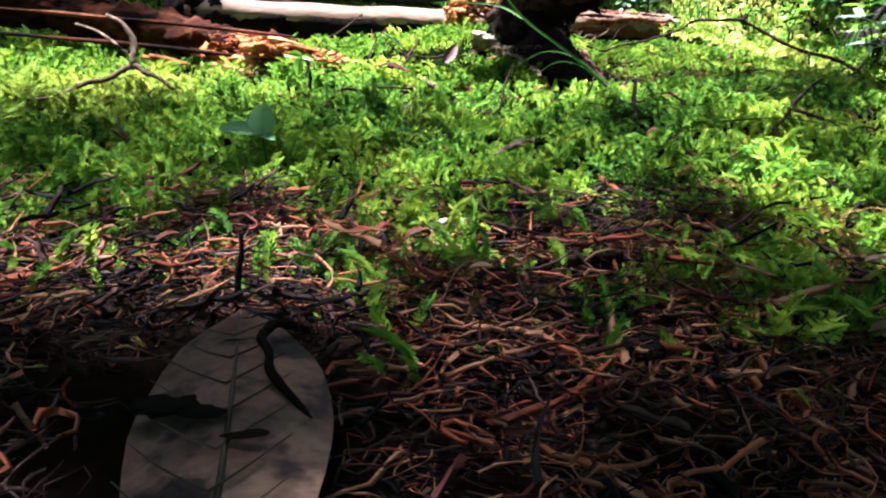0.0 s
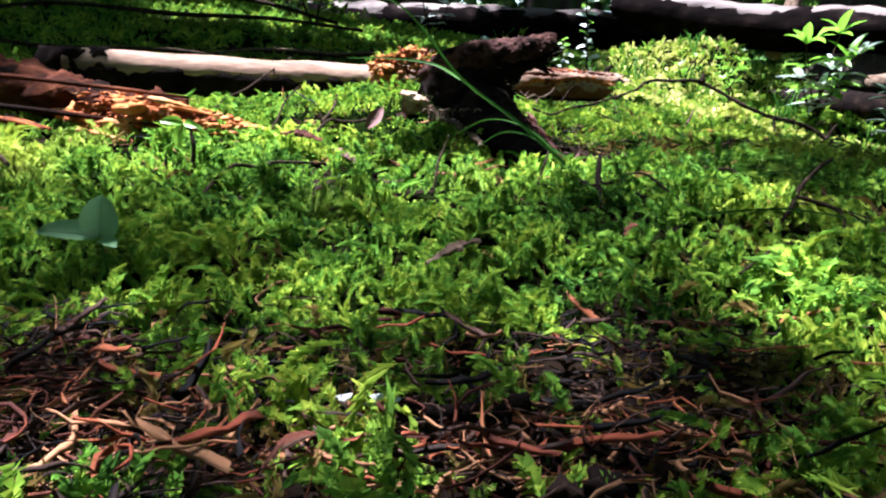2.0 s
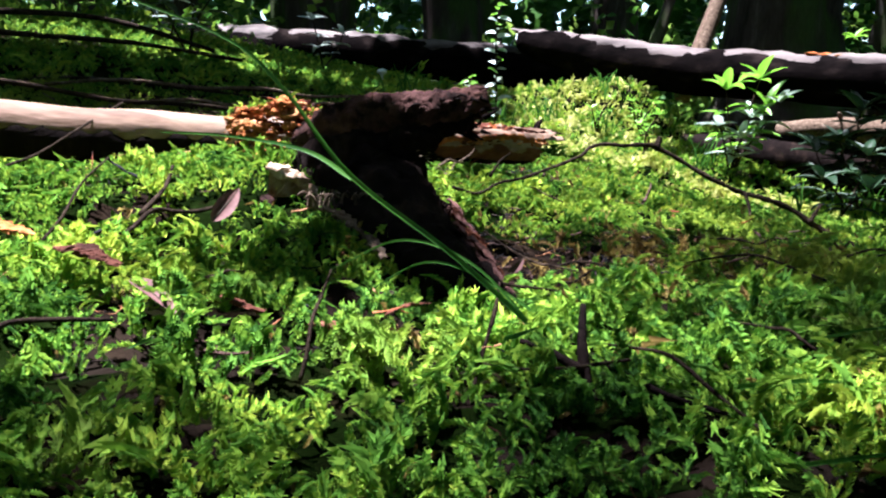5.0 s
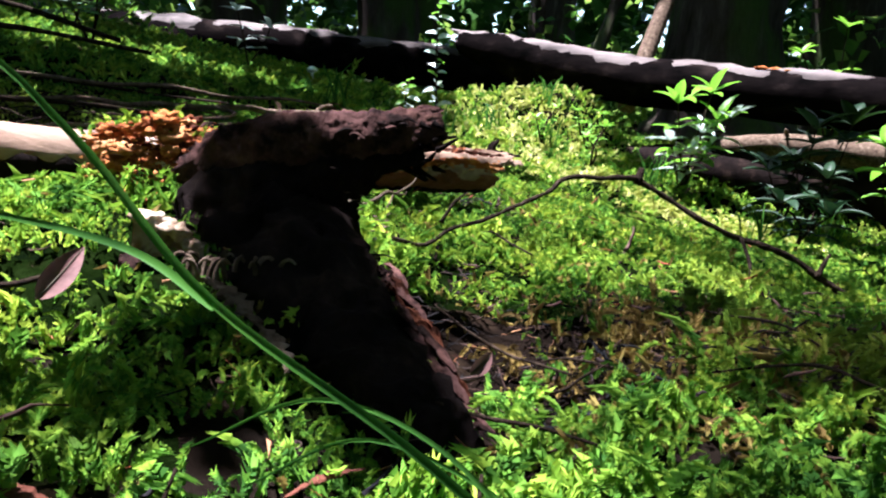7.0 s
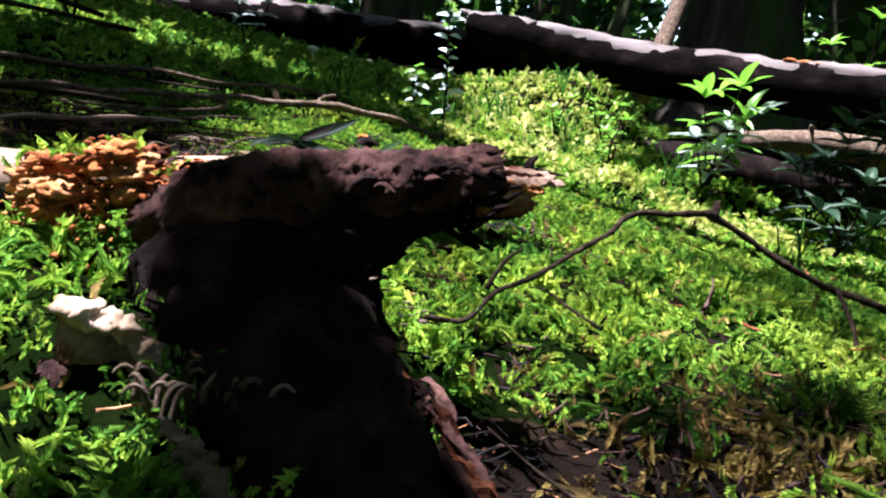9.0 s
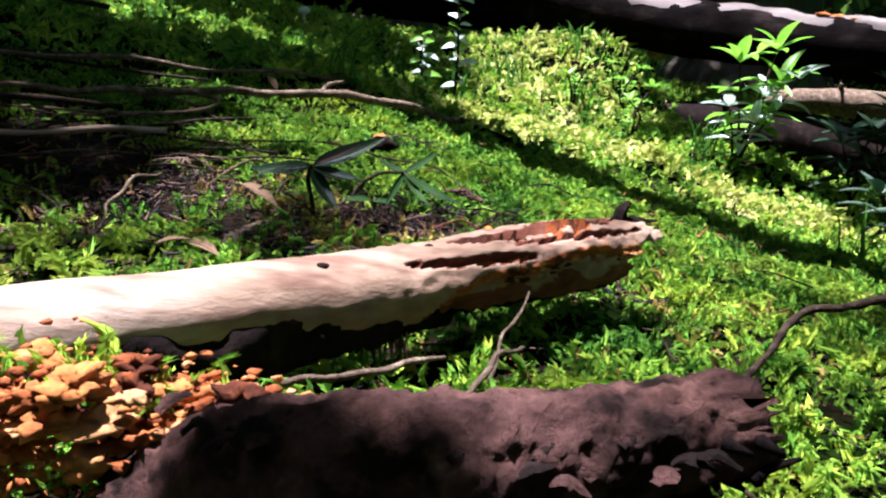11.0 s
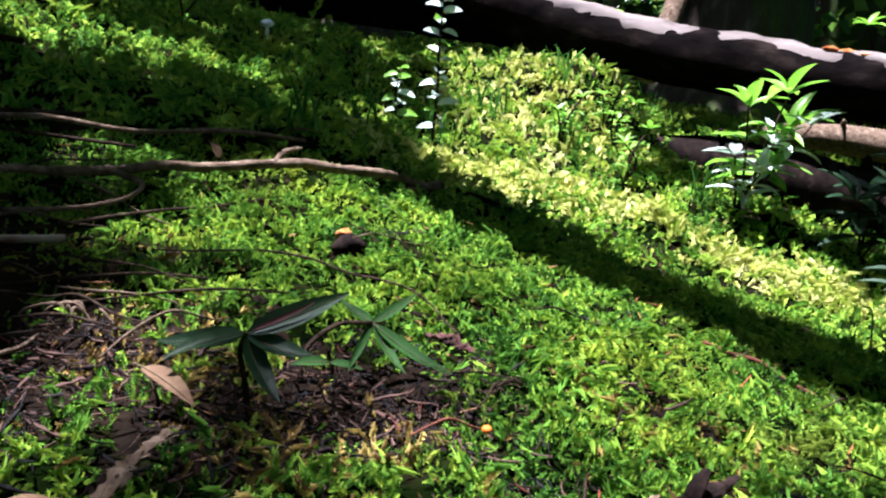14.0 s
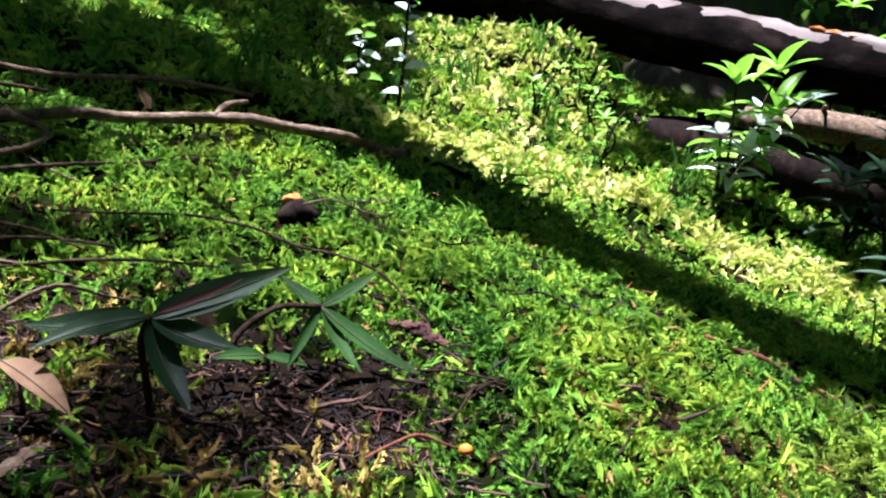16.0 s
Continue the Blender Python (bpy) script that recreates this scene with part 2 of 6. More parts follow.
def rib(bm, base, tip, radius, up=(0, 0, 1), sag=0.1, skew=0.0):
    base, tip = Vector(base), Vector(tip)
    way = tip - base
    side = way.cross(Vector(up)).normalized()
    over = side.cross(way).normalized()
    pts = []
    for k in range(6):
        t = k / 5 * 0.96
        p = base + way * t + over * (sag * way.length * 4 * t * (1 - t) + 0.0004) + side * skew * way.length * t * (1 - t)
        pts.append((*p, radius * (1 - 0.7 * t)))
    return tube(bm, pts, 4, 1)


# ---------------------------------------------------------------- the lie of the land
MOUNDS = [
    (2.25, 3.76, 1.2, -0.23), (-0.5, 3.3, 1.2, 0.041), (-1.5, 1.0, 1.2, -0.184), (-1.5, 3.0, 1.2, -0.179), (0.0, 10.0, 1.2, 0.201), (0.0, 7.0, 1.2, 0.14),
    (0.75, 1.3, 0.7, 0.064), (-0.4, 2.8, 0.7, -0.106), (5.0, 8.0, 1.2, 0.157), (0.0, -2.0, 1.2, 0.079), (1.9, 4.0, 0.7, 0.132), (0.34, 1.57, 0.18, -0.064),
    (1.67, 5.3, 1.2, 0.088), (-0.04, 0.91, 0.4, -0.032), (2.1, 3.9, 0.12, 0.044), (1.5, 3.6, 0.12, 0.071), (0.5, 3.5, 0.25, 0.038), (2.1, 5.2, 0.4, -0.056),
    (-0.2, 2.1, 0.25, -0.039), (0.02, 1.54, 0.12, -0.078), (0.07, 1.67, 0.25, 0.068), (1.5, 3.6, 0.7, -0.047), (0.41, 2.53, 0.12, -0.026), (1.5, 4.95, 0.28, 0.09),
    (1.75, 4.85, 0.26, 0.12), (1.94, 4.76, 0.2, 0.17), (0.15, 1.33, 0.16, -0.024), (0.3, 1.42, 0.1, -0.014), (-0.02, 1.74, 0.12, -0.02), (0.61, 1.72, 0.15, -0.018),
    (0.12, 0.96, 0.07, -0.014), (0.17, 2.37, 0.08, -0.022), (1.19, 2.69, 0.1, -0.03), (0.3, 2.54, 0.07, -0.01),
]


def land(x, y):
    """Height of the ground: slopes down to the east, up to the north, with mounds and small hummocks."""
    x, y = np.asarray(x, float), np.asarray(y, float)
    e, n = np.tanh(x / 2.5), np.tanh((y - 2) / 4)
    z = 0.165 -0.494 * e +0.346 * n -0.068 * e * n
    for a, b, r, h in MOUNDS:
        z = z + h * np.exp(-((x - a) ** 2 + (y - b) ** 2) / r ** 2)
    z = z + 0.0075 * np.sin(x * 31 + 2 * np.sin(y * 17)) * np.sin(y * 27 + 1.7 * np.sin(x * 13)) + 0.0045 * np.sin(x * 71 + y * 23) * np.sin(y * 64 - x * 31)
    far = np.clip((np.hypot(x - 0.5, y - 2) - 7) / 10, 0, 1)
    return z + far * 0.25 * np.sin(x * 0.35) * np.sin(y * 0.4 + 1)


def ground_z(x, y):
    return float(land(x, y))


def axis_steps(lo, hi, fine, reach):
    mid = np.arange(lo, hi + fine / 2, fine)
    out = np.cumsum(fine * 1.22 ** np.arange(1, 60))
    out = out[out < reach]
    return np.concatenate([(lo - out)[::-1], mid, hi + out])


# ---------------------------------------------------------------- scatter of many small pieces


def scatter(name, shapes, x, y, z, size, spin, lean, lean_way, mat, label, category, wide=None):
    """One mesh of many copies of small shapes (verts, faces), standing on (x, y, z), leaning by lean towards lean_way."""
    rng = np.random.default_rng(len(x))
    pick = rng.integers(0, len(shapes), len(x))
    wide = np.ones(len(x)) if wide is None else wide
    all_v, all_f, start = [], [], 0
    for s, (v, f) in enumerate(shapes):
        k = np.where(pick == s)[0]
        if not len(k):
            continue
        v, f = np.asarray(v, float), np.asarray(f, int)
        p = np.repeat(v[None], len(k), 0) * size[k, None, None]
        p[:, :, 0] *= wide[k, None]
        c, sn = np.cos(spin[k])[:, None], np.sin(spin[k])[:, None]
        px, py = p[:, :, 0] * c - p[:, :, 1] * sn, p[:, :, 0] * sn + p[:, :, 1] * c
        pz = p[:, :, 2]
        wx, wy = np.cos(lean_way[k])[:, None], np.sin(lean_way[k])[:, None]
        along = px * wx + py * wy
        ca, sa = np.cos(lean[k])[:, None], np.sin(lean[k])[:, None]
        turned, up = along * ca + pz * sa, -along * sa + pz * ca
        px, py = px + (turned - along) * wx, py + (turned - along) * wy
        all_v.append(np.stack([px + x[k, None], py + y[k, None], up + z[k, None]], 2).reshape(-1, 3))
        all_f.append((f[None] + (start + np.arange(len(k)) * len(v))[:, None, None]).reshape(-1, 3))
        start += len(k) * len(v)
    v, f = np.concatenate(all_v), np.concatenate(all_f)
    me = bpy.data.meshes.new(name)
    me.vertices.add(len(v))
    me.vertices.foreach_set("co", v.ravel())
    me.loops.add(len(f) * 3)
    me.loops.foreach_set("vertex_index", f.ravel().astype(np.int32))
    me.polygons.add(len(f))
    me.polygons.foreach_set("loop_start", np.arange(0, len(f) * 3, 3, dtype=np.int32))
    me.polygons.foreach_set("use_smooth", np.ones(len(f), bool))
    me.update(calc_edges=True)
    me.materials.append(mat)
    return tagged(new(name, me), label, category, kind="stuff")


def moss_shoot(whorls, leaflets, width, bend, seed):
    """A plump moss shoot, 1 high: whorls of narrow leaflets pressed upwards round a drooping stem, like a soft brush."""
    r = random.Random(seed)
    sway = r.uniform(-0.14, 0.14)
    stem = [(sway * math.sin(2.5 * k / whorls), bend * (k / whorls) ** 2, k / whorls - 0.3 * bend * (k / whorls) ** 3) for k in range(whorls + 3)]
    v, f = list(stem[:whorls + 1]), []
    for k in range(whorls):
        w = width * (0.6 + 0.55 * math.sin(math.pi * (0.15 + 0.7 * k / whorls)))
        a0 = r.uniform(0, 6.28)
        for i in range(leaflets):
            a = a0 + 6.283 * i / leaflets + r.uniform(-0.25, 0.25)
            out = w * r.uniform(0.85, 1.2)
            (x, y, z), (x2, y2, z2) = stem[k], stem[k + 2]
            n = len(v)
            v.append((x + 0.95 * out * math.cos(a - 0.8), y + 0.95 * out * math.sin(a - 0.8), z + 0.7 / whorls))
            v.append((x2 + 0.9 * out * math.cos(a + 0.35), y2 + 0.9 * out * math.sin(a + 0.35), z2 - r.uniform(0.0, 0.5) / whorls))
            f.append((k, n, n + 1))
    return v, f


BENDS = ((0.95, 0.35), (1.05, 0.2), (0.9, 0.7), (1.1, 0.5), (0.95, 0.9), (1.0, 0.1))
NEAR_SHOOTS = [moss_shoot(8, 4, 0.135 * w, b, i + 30) for i, (w, b) in enumerate(BENDS)]
SHOOTS = [moss_shoot(4, 4, 0.145 * w, b, i) for i, (w, b) in enumerate(BENDS)]
FAR_SHOOTS = [moss_shoot(3, 3, 0.19 * w, b, i + 9) for i, (w, b) in enumerate(BENDS[:3])]

# bare or thin places in the moss: x, y, radius, how bare
BARE = [(0.46, 1.61, 0.09, 0.7), (0.34, 1.62, 0.07, 0.9), (0.2, 1.96, 0.09, 0.6), (0.47, 1.54, 0.11, 0.8), (0.62, 1.49, 0.10, 0.6), (0.8, 1.62, 0.12, 0.5), (0.36, 1.57, 0.10, 1.0), (0.26, 1.42, 0.07, 0.9), (0.41, 2.53, 0.12, 1.0), (0.28, 2.47, 0.09, 0.8), (-0.02, 2.78, 0.22, 1.0),
        (-0.3, 2.75, 0.3, 0.9), (0.13, 2.62, 0.14, 0.9), (0.05, 2.52, 0.1, 0.7), (0.19, 1.72, 0.085, 1.0), (0.2, 1.56, 0.06, 0.9), (0.132, 1.41, 0.028, 0.9),
        (0.14, 0.93, 0.035, 0.75), (0.19, 0.74, 0.07, 0.8), (0.16, 2.3, 0.05, 0.7), (-0.45, 1.54, 0.13, 0.8), (0.12, 0.965, 0.035, 0.8), (0.22, 0.77, 0.05, 0.8), (0.05, 0.70, 0.04, 0.9), (0.07, 1.3, 0.05, 0.8), (-0.02, 1.28, 0.05, 0.7), (0.28, 1.41, 0.05, 0.9), (0.14, 1.38, 0.05, 0.7), (0.35, 0.98, 0.05, 0.8),
        (0.55, 1.66, 0.08, 0.45), (1.18, 2.68, 0.06, 0.8), (0.34, 2.06, 0.07, 0.6), (-0.2, 3.2, 0.3, 0.5)]


# small cushions of moss out in the litter: x, y, radius
PATCHES = [(-0.24, 0.706, 0.03), (-0.104, 0.624, 0.026), (0.016, 0.609, 0.024), (-0.043, 0.576, 0.03), (0.141, 0.612, 0.03), (0.253, 0.625, 0.05), (0.195, 0.564, 0.03), (0.255, 0.547, 0.05),
           (0.19, 0.48, 0.02), (0.288, 0.704, 0.06), (-0.2, 0.61, 0.02), (0.10, 0.53, 0.018), (-0.31, 0.66, 0.03)]


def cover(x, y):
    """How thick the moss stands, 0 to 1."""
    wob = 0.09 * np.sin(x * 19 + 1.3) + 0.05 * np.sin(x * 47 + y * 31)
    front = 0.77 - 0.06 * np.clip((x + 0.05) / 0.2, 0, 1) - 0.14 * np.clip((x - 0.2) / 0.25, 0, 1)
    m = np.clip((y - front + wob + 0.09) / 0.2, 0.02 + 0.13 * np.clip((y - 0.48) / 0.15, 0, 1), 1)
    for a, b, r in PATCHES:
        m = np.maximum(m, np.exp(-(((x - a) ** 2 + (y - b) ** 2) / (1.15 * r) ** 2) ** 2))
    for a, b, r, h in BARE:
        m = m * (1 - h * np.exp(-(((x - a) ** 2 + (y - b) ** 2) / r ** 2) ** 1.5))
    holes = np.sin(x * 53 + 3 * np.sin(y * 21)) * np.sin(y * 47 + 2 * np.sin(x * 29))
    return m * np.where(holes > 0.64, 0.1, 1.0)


gx, gy = axis_steps(-1.4, 3.2, 0.036, 400), axis_steps(-0.3, 5.8, 0.036, 400)
XX, YY = np.meshgrid(gx, gy)
ground_mesh = bpy.data.meshes.new("ground")
verts = np.stack([XX, YY, land(XX, YY) - 0.010], 2).reshape(-1, 3)
W, H = len(gx), len(gy)
idx = np.arange(W * H).reshape(H, W)
quads = np.stack([idx[:-1, :-1], idx[:-1, 1:], idx[1:, 1:], idx[1:, :-1]], 2).reshape(-1, 4)
ground_mesh.from_pydata(verts.tolist(), [], quads.tolist())
ground_mesh.polygons.foreach_set("use_smooth", [True] * len(quads))
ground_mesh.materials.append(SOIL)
ground_mesh.materials.append(MOSS_GAP_SHADE)
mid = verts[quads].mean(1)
# thickly mossed faces take the blackened colour that stands for gap shade
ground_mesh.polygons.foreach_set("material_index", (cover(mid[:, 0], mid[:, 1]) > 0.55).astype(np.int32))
tagged(new("ground", ground_mesh), "dark forest soil, coloured near black under moss for shade in its gaps", "ground", kind="structure")


def moss_field(name, seed, spacing, per_tuft, x0, x1, y0, y1, size, shapes, label, lean_max=0.8, skip=None, mat=MOSS, keep=cover):
    """Cushions of shoots: tufts on a loose grid, shoots spreading out of each tuft's middle, darker gaps between."""
    rng = np.random.default_rng(seed)
    tx, ty = np.meshgrid(np.arange(x0, x1, spacing), np.arange(y0, y1, spacing))
    tx, ty = tx.ravel(), ty.ravel()
    tx, ty = tx + rng.uniform(-0.5, 0.5, len(tx)) * spacing, ty + rng.uniform(-0.5, 0.5, len(tx)) * spacing
    high, t_lean, t_way = rng.uniform(0.45, 1.5, len(tx)), rng.uniform(0, 0.35, len(tx)), rng.uniform(0, 2 * np.pi, len(tx))
    k = np.repeat(np.arange(len(tx)), per_tuft)
    n = len(k)
    r, a = spacing * 0.52 * np.sqrt(rng.random(n)), rng.uniform(0, 2 * np.pi, n)
    x, y = tx[k] + r * np.cos(a), ty[k] + r * np.sin(a)
    ok = rng.random(n) < keep(x, y)
    if skip:
        ok &= ~((x > skip[0]) & (x < skip[1]) & (y > skip[2]) & (y < skip[3]))
    x, y, k, r, a = x[ok], y[ok], k[ok], r[ok], a[ok]
    n = len(x)
    edge = r / (spacing * 0.54)
    s = size * rng.uniform(0.6, 1.2, n) * np.clip(high[k], 0.6, 1.25) * (1.1 - 0.45 * edge)
    lx = lean_max * edge * np.cos(a) + t_lean[k] * np.cos(t_way[k]) + rng.normal(0, 0.28, n)
    ly = lean_max * edge * np.sin(a) + t_lean[k] * np.sin(t_way[k]) + rng.normal(0, 0.28, n)
    return scatter(name, shapes, x, y, land(x, y) - 0.004 + 0.7 * size * (high[k] - 0.85) * (1 - edge ** 2) - 0.2 * size * edge ** 3, s, rng.uniform(0, 2 * np.pi, n), np.hypot(lx, ly), np.arctan2(ly, lx), mat, label, "moss",
                   wide=rng.uniform(0.8, 1.4, n))


moss_field("moss", 1, 0.036, 25, -0.75, 1.05, 0.42, 1.55, 0.025, NEAR_SHOOTS, "bright green feathery moss carpet over damp forest soil")
moss_field("moss", 2, 0.034, 23, -0.75, 1.6, 1.55, 3.35, 0.0175, SHOOTS, "bright green feathery moss carpet round the fallen wood")
moss_field("moss", 3, 0.058, 9, -1.9, 3.4, 0.6, 6.0, 0.032, FAR_SHOOTS, "green moss spreading over the slope", skip=(-0.75, 1.6, 0.42, 3.35))
moss_field("moss", 7, 0.058, 9, 1.05, 1.6, 0.6, 1.55, 0.032, FAR_SHOOTS, "green moss at the foot of the slope")
moss_field("moss", 4, 0.3, 6, -9, 10, 2.0, 15, 0.08, FAR_SHOOTS, "green moss under the distant trees", skip=(-1.9, 3.4, 0.6, 6.0))
DRY = [(0.46, 1.45, 0.12, 0.55), (0.5, 1.57, 0.13, 0.6), (0.53, 1.66, 0.11, 0.5), (0.42, 1.6, 0.08, 0.5), (0.62, 1.58, 0.1, 0.3), (0.26, 0.62, 0.14, 0.5), (-0.05, 0.72, 0.18, 0.3), (0.3, 0.75, 0.12, 0.4),
       (0.35, 2.42, 0.1, 0.4), (0.75, 2.45, 0.12, 0.25), (0.25, 2.62, 0.1, 0.35), (0.75, 2.2, 0.15, 0.2)]


def dry_cover(x, y):
    m = np.zeros_like(x) + 0.02
    for a, b, r, h in DRY:
        m = np.maximum(m, h * np.exp(-((x - a) ** 2 + (y - b) ** 2) / r ** 2))
    return m


moss_field("dry_moss", 5, 0.03, 18, -0.7, 1.0, 0.4, 2.9, 0.017, SHOOTS, "yellow-brown dried moss patches among the green", 1.3, mat=DRY_MOSS, keep=dry_cover)


def glare_cover(x, y):
    """Where moss colour is lightened for sun glare: hollow's rim and bank behind."""
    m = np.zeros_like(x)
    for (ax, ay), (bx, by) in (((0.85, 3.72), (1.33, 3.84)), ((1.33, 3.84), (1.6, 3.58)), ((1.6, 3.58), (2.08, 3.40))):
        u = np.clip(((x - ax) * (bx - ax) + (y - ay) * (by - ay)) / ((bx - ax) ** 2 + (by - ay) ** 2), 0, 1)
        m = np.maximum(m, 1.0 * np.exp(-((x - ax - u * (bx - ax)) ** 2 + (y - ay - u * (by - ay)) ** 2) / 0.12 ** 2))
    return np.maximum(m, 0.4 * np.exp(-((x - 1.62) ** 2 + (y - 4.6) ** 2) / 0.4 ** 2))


moss_field("dry_moss", 6, 0.05, 20, 0.7, 2.4, 3.1, 5.3, 0.034, FAR_SHOOTS, "yellow moss on the rim of the hollow, coloured paler for sun glare", 1.0, mat=GLARE_MOSS, keep=glare_cover)


def strand_shapes(count, seed, length_steps=7, curl=1.0, thick=1.0):
    """Curly dry rootlets and needles, 1 long, lying about level."""
    r = random.Random(seed)
    out = []
    for _ in range(count):
        pts, a, p, rise = [], r.uniform(0, 6.28), Vector((0, 0, 0)), r.uniform(0.05, 0.5)
        turn = r.uniform(-1, 1) * curl
        girth = r.choice((0.007, 0.010, 0.015, 0.024))
        for k in range(length_steps):
            pts.append((*p, thick * girth * (1 - 0.6 * k / length_steps) * r.uniform(0.7, 1.3)))
            a += turn * r.uniform(0.1, 1.0)
            p = p + Vector((math.cos(a), math.sin(a), rise * r.uniform(-1, 1))) / length_steps
        v, f = [], []
        for x, y, z, w in pts:
            v += [(x + w, y, z - w * 0.5), (x - w * 0.5, y + w, z - w * 0.5), (x - w * 0.5, y - w, z + w)]
        for k in range(length_steps - 1):
            for s in range(3):
                a0, a1, b0, b1 = 3 * k + s, 3 * k + (s + 1) % 3, 3 * k + 3 + s, 3 * k + 3 + (s + 1) % 3
                f += [(a0, a1, b1), (a0, b1, b0)]
        out.append((v, f))
    return out


STRANDS, NEEDLES, CHIPS = strand_shapes(16, 3, 6, 1.7, 1.45), strand_shapes(6, 8, 4, 0.25), strand_shapes(8, 21, 4, 0.5, 3.0)


def litter_field(name, seed, count, keep, box, size, shapes, mat, label, lift=0.012, lean=0.5):
    rng = np.random.default_rng(seed)
    x, y = rng.uniform(box[0], box[1], count), rng.uniform(box[2], box[3], count)
    ok = rng.random(count) < keep(x, y)
    ok &= ((x + 0.098 + 0.19 * (y - 0.36)) / 0.055) ** 2 + ((y - 0.34) / 0.15) ** 2 > 1
    x, y = x[ok], y[ok]
    n = len(x)
    scatter(name, shapes, x, y, land(x, y) + rng.uniform(-0.003, lift, n), size * np.clip(np.exp(rng.normal(-0.15, 0.45, n)), 0.25, 1.5), rng.uniform(0, 6.28, n),
            lean * rng.standard_normal(n) * 0.6, rng.uniform(0, 6.28, n), mat, label, "litter")


def bare(x, y):
    return np.clip(1.05 - cover(x, y), 0.03, 1)


def red_zone(x, y):
    return np.clip(np.exp(-(((x + 0.2) / 0.2) ** 2 + ((y - 0.63) / 0.13) ** 2)) + 0.2 * (y < 0.9) + 0.04, 0, 1) * bare(x, y)


litter_field("rootlets", 11, 7500, red_zone, (-0.6, 0.6, 0.2, 0.86), 0.05, STRANDS, LITTER, "tangle of curly reddish-brown dry rootlets on dark soil", 0.02)
litter_field("rootlets", 21, 3000, lambda x, y: bare(x, y) * 0.8, (-0.02, 0.62, 0.28, 0.68), 0.046, STRANDS, LITTER, "reddish-brown dry rootlets lying over dark soil", 0.02)
litter_field("rootlets", 12, 6500, lambda x, y: bare(x, y), (-0.5, 0.6, 0.2, 0.86), 0.042, STRANDS, DARK_LITTER, "dark brown old rootlets and twigs on the soil", 0.016)
litter_field("bark_crumbs", 16, 1500, lambda x, y: bare(x, y) * 0.8, (-0.5, 0.6, 0.22, 0.86), 0.022, CHIPS, DARK_LITTER, "dark flat bark crumbs among the rootlets", 0.012)
litter_field("bark_crumbs", 17, 1100, red_zone, (-0.6, 0.6, 0.3, 0.86), 0.024, CHIPS, RED_WOOD, "orange-red bark crumbs among the rootlets", 0.022)
litter_field("bark_crumbs", 18, 2200, lambda x, y: bare(x, y) ** 2, (-0.05, 0.6, 2.2, 2.65), 0.02, CHIPS, DARK_LITTER, "dark bark crumbs and needles round the seedlings", 0.014)
litter_field("needles", 19, 2900, lambda x, y: bare(x, y) ** 2, (-0.05, 0.6, 2.2, 2.65), 0.035, NEEDLES + STRANDS, DARK_LITTER, "dark needles and rootlets round the seedlings", 0.014)
litter_field("bark_crumbs", 20, 700, lambda x, y: bare(x, y), (0.28, 0.85, 1.4, 1.75), 0.02, CHIPS, DARK_LITTER, "dark bark crumbs in thin moss by the root", 0.02)
litter_field("needles", 13, 9000, lambda x, y: bare(x, y) ** 2, (-0.8, 1.3, 1.2, 3.3), 0.035, NEEDLES + STRANDS, DARK_LITTER, "dark needles and twig bits in bare hollows of the moss", 0.012)
litter_field("needles", 14, 3200, lambda x, y: bare(x, y) ** 2 * 0.5, (-0.8, 1.3, 1.2, 3.3), 0.03, NEEDLES + STRANDS, LITTER, "reddish dry needles and bark crumbs in the moss", 0.016)
litter_field("needles", 15, 900, lambda x, y: x * 0 + 0.8, (-0.6, 1.6, 0.8, 3.4), 0.03, NEEDLES, LITTER, "single dry brown needles lying on the moss", 0.022)

# ---------------------------------------------------------------- fallen pale log, the rotten stump and the red log


pale = thing("fallen_log", "barkless pale fallen log with a splintered broken end, propped over moss", "log")


def ramp_at(x, *pairs):
    """Straight-line interpolation through (x, value) pairs."""
    return float(np.interp(x, [p[0] for p in pairs], [p[1] for p in pairs]))


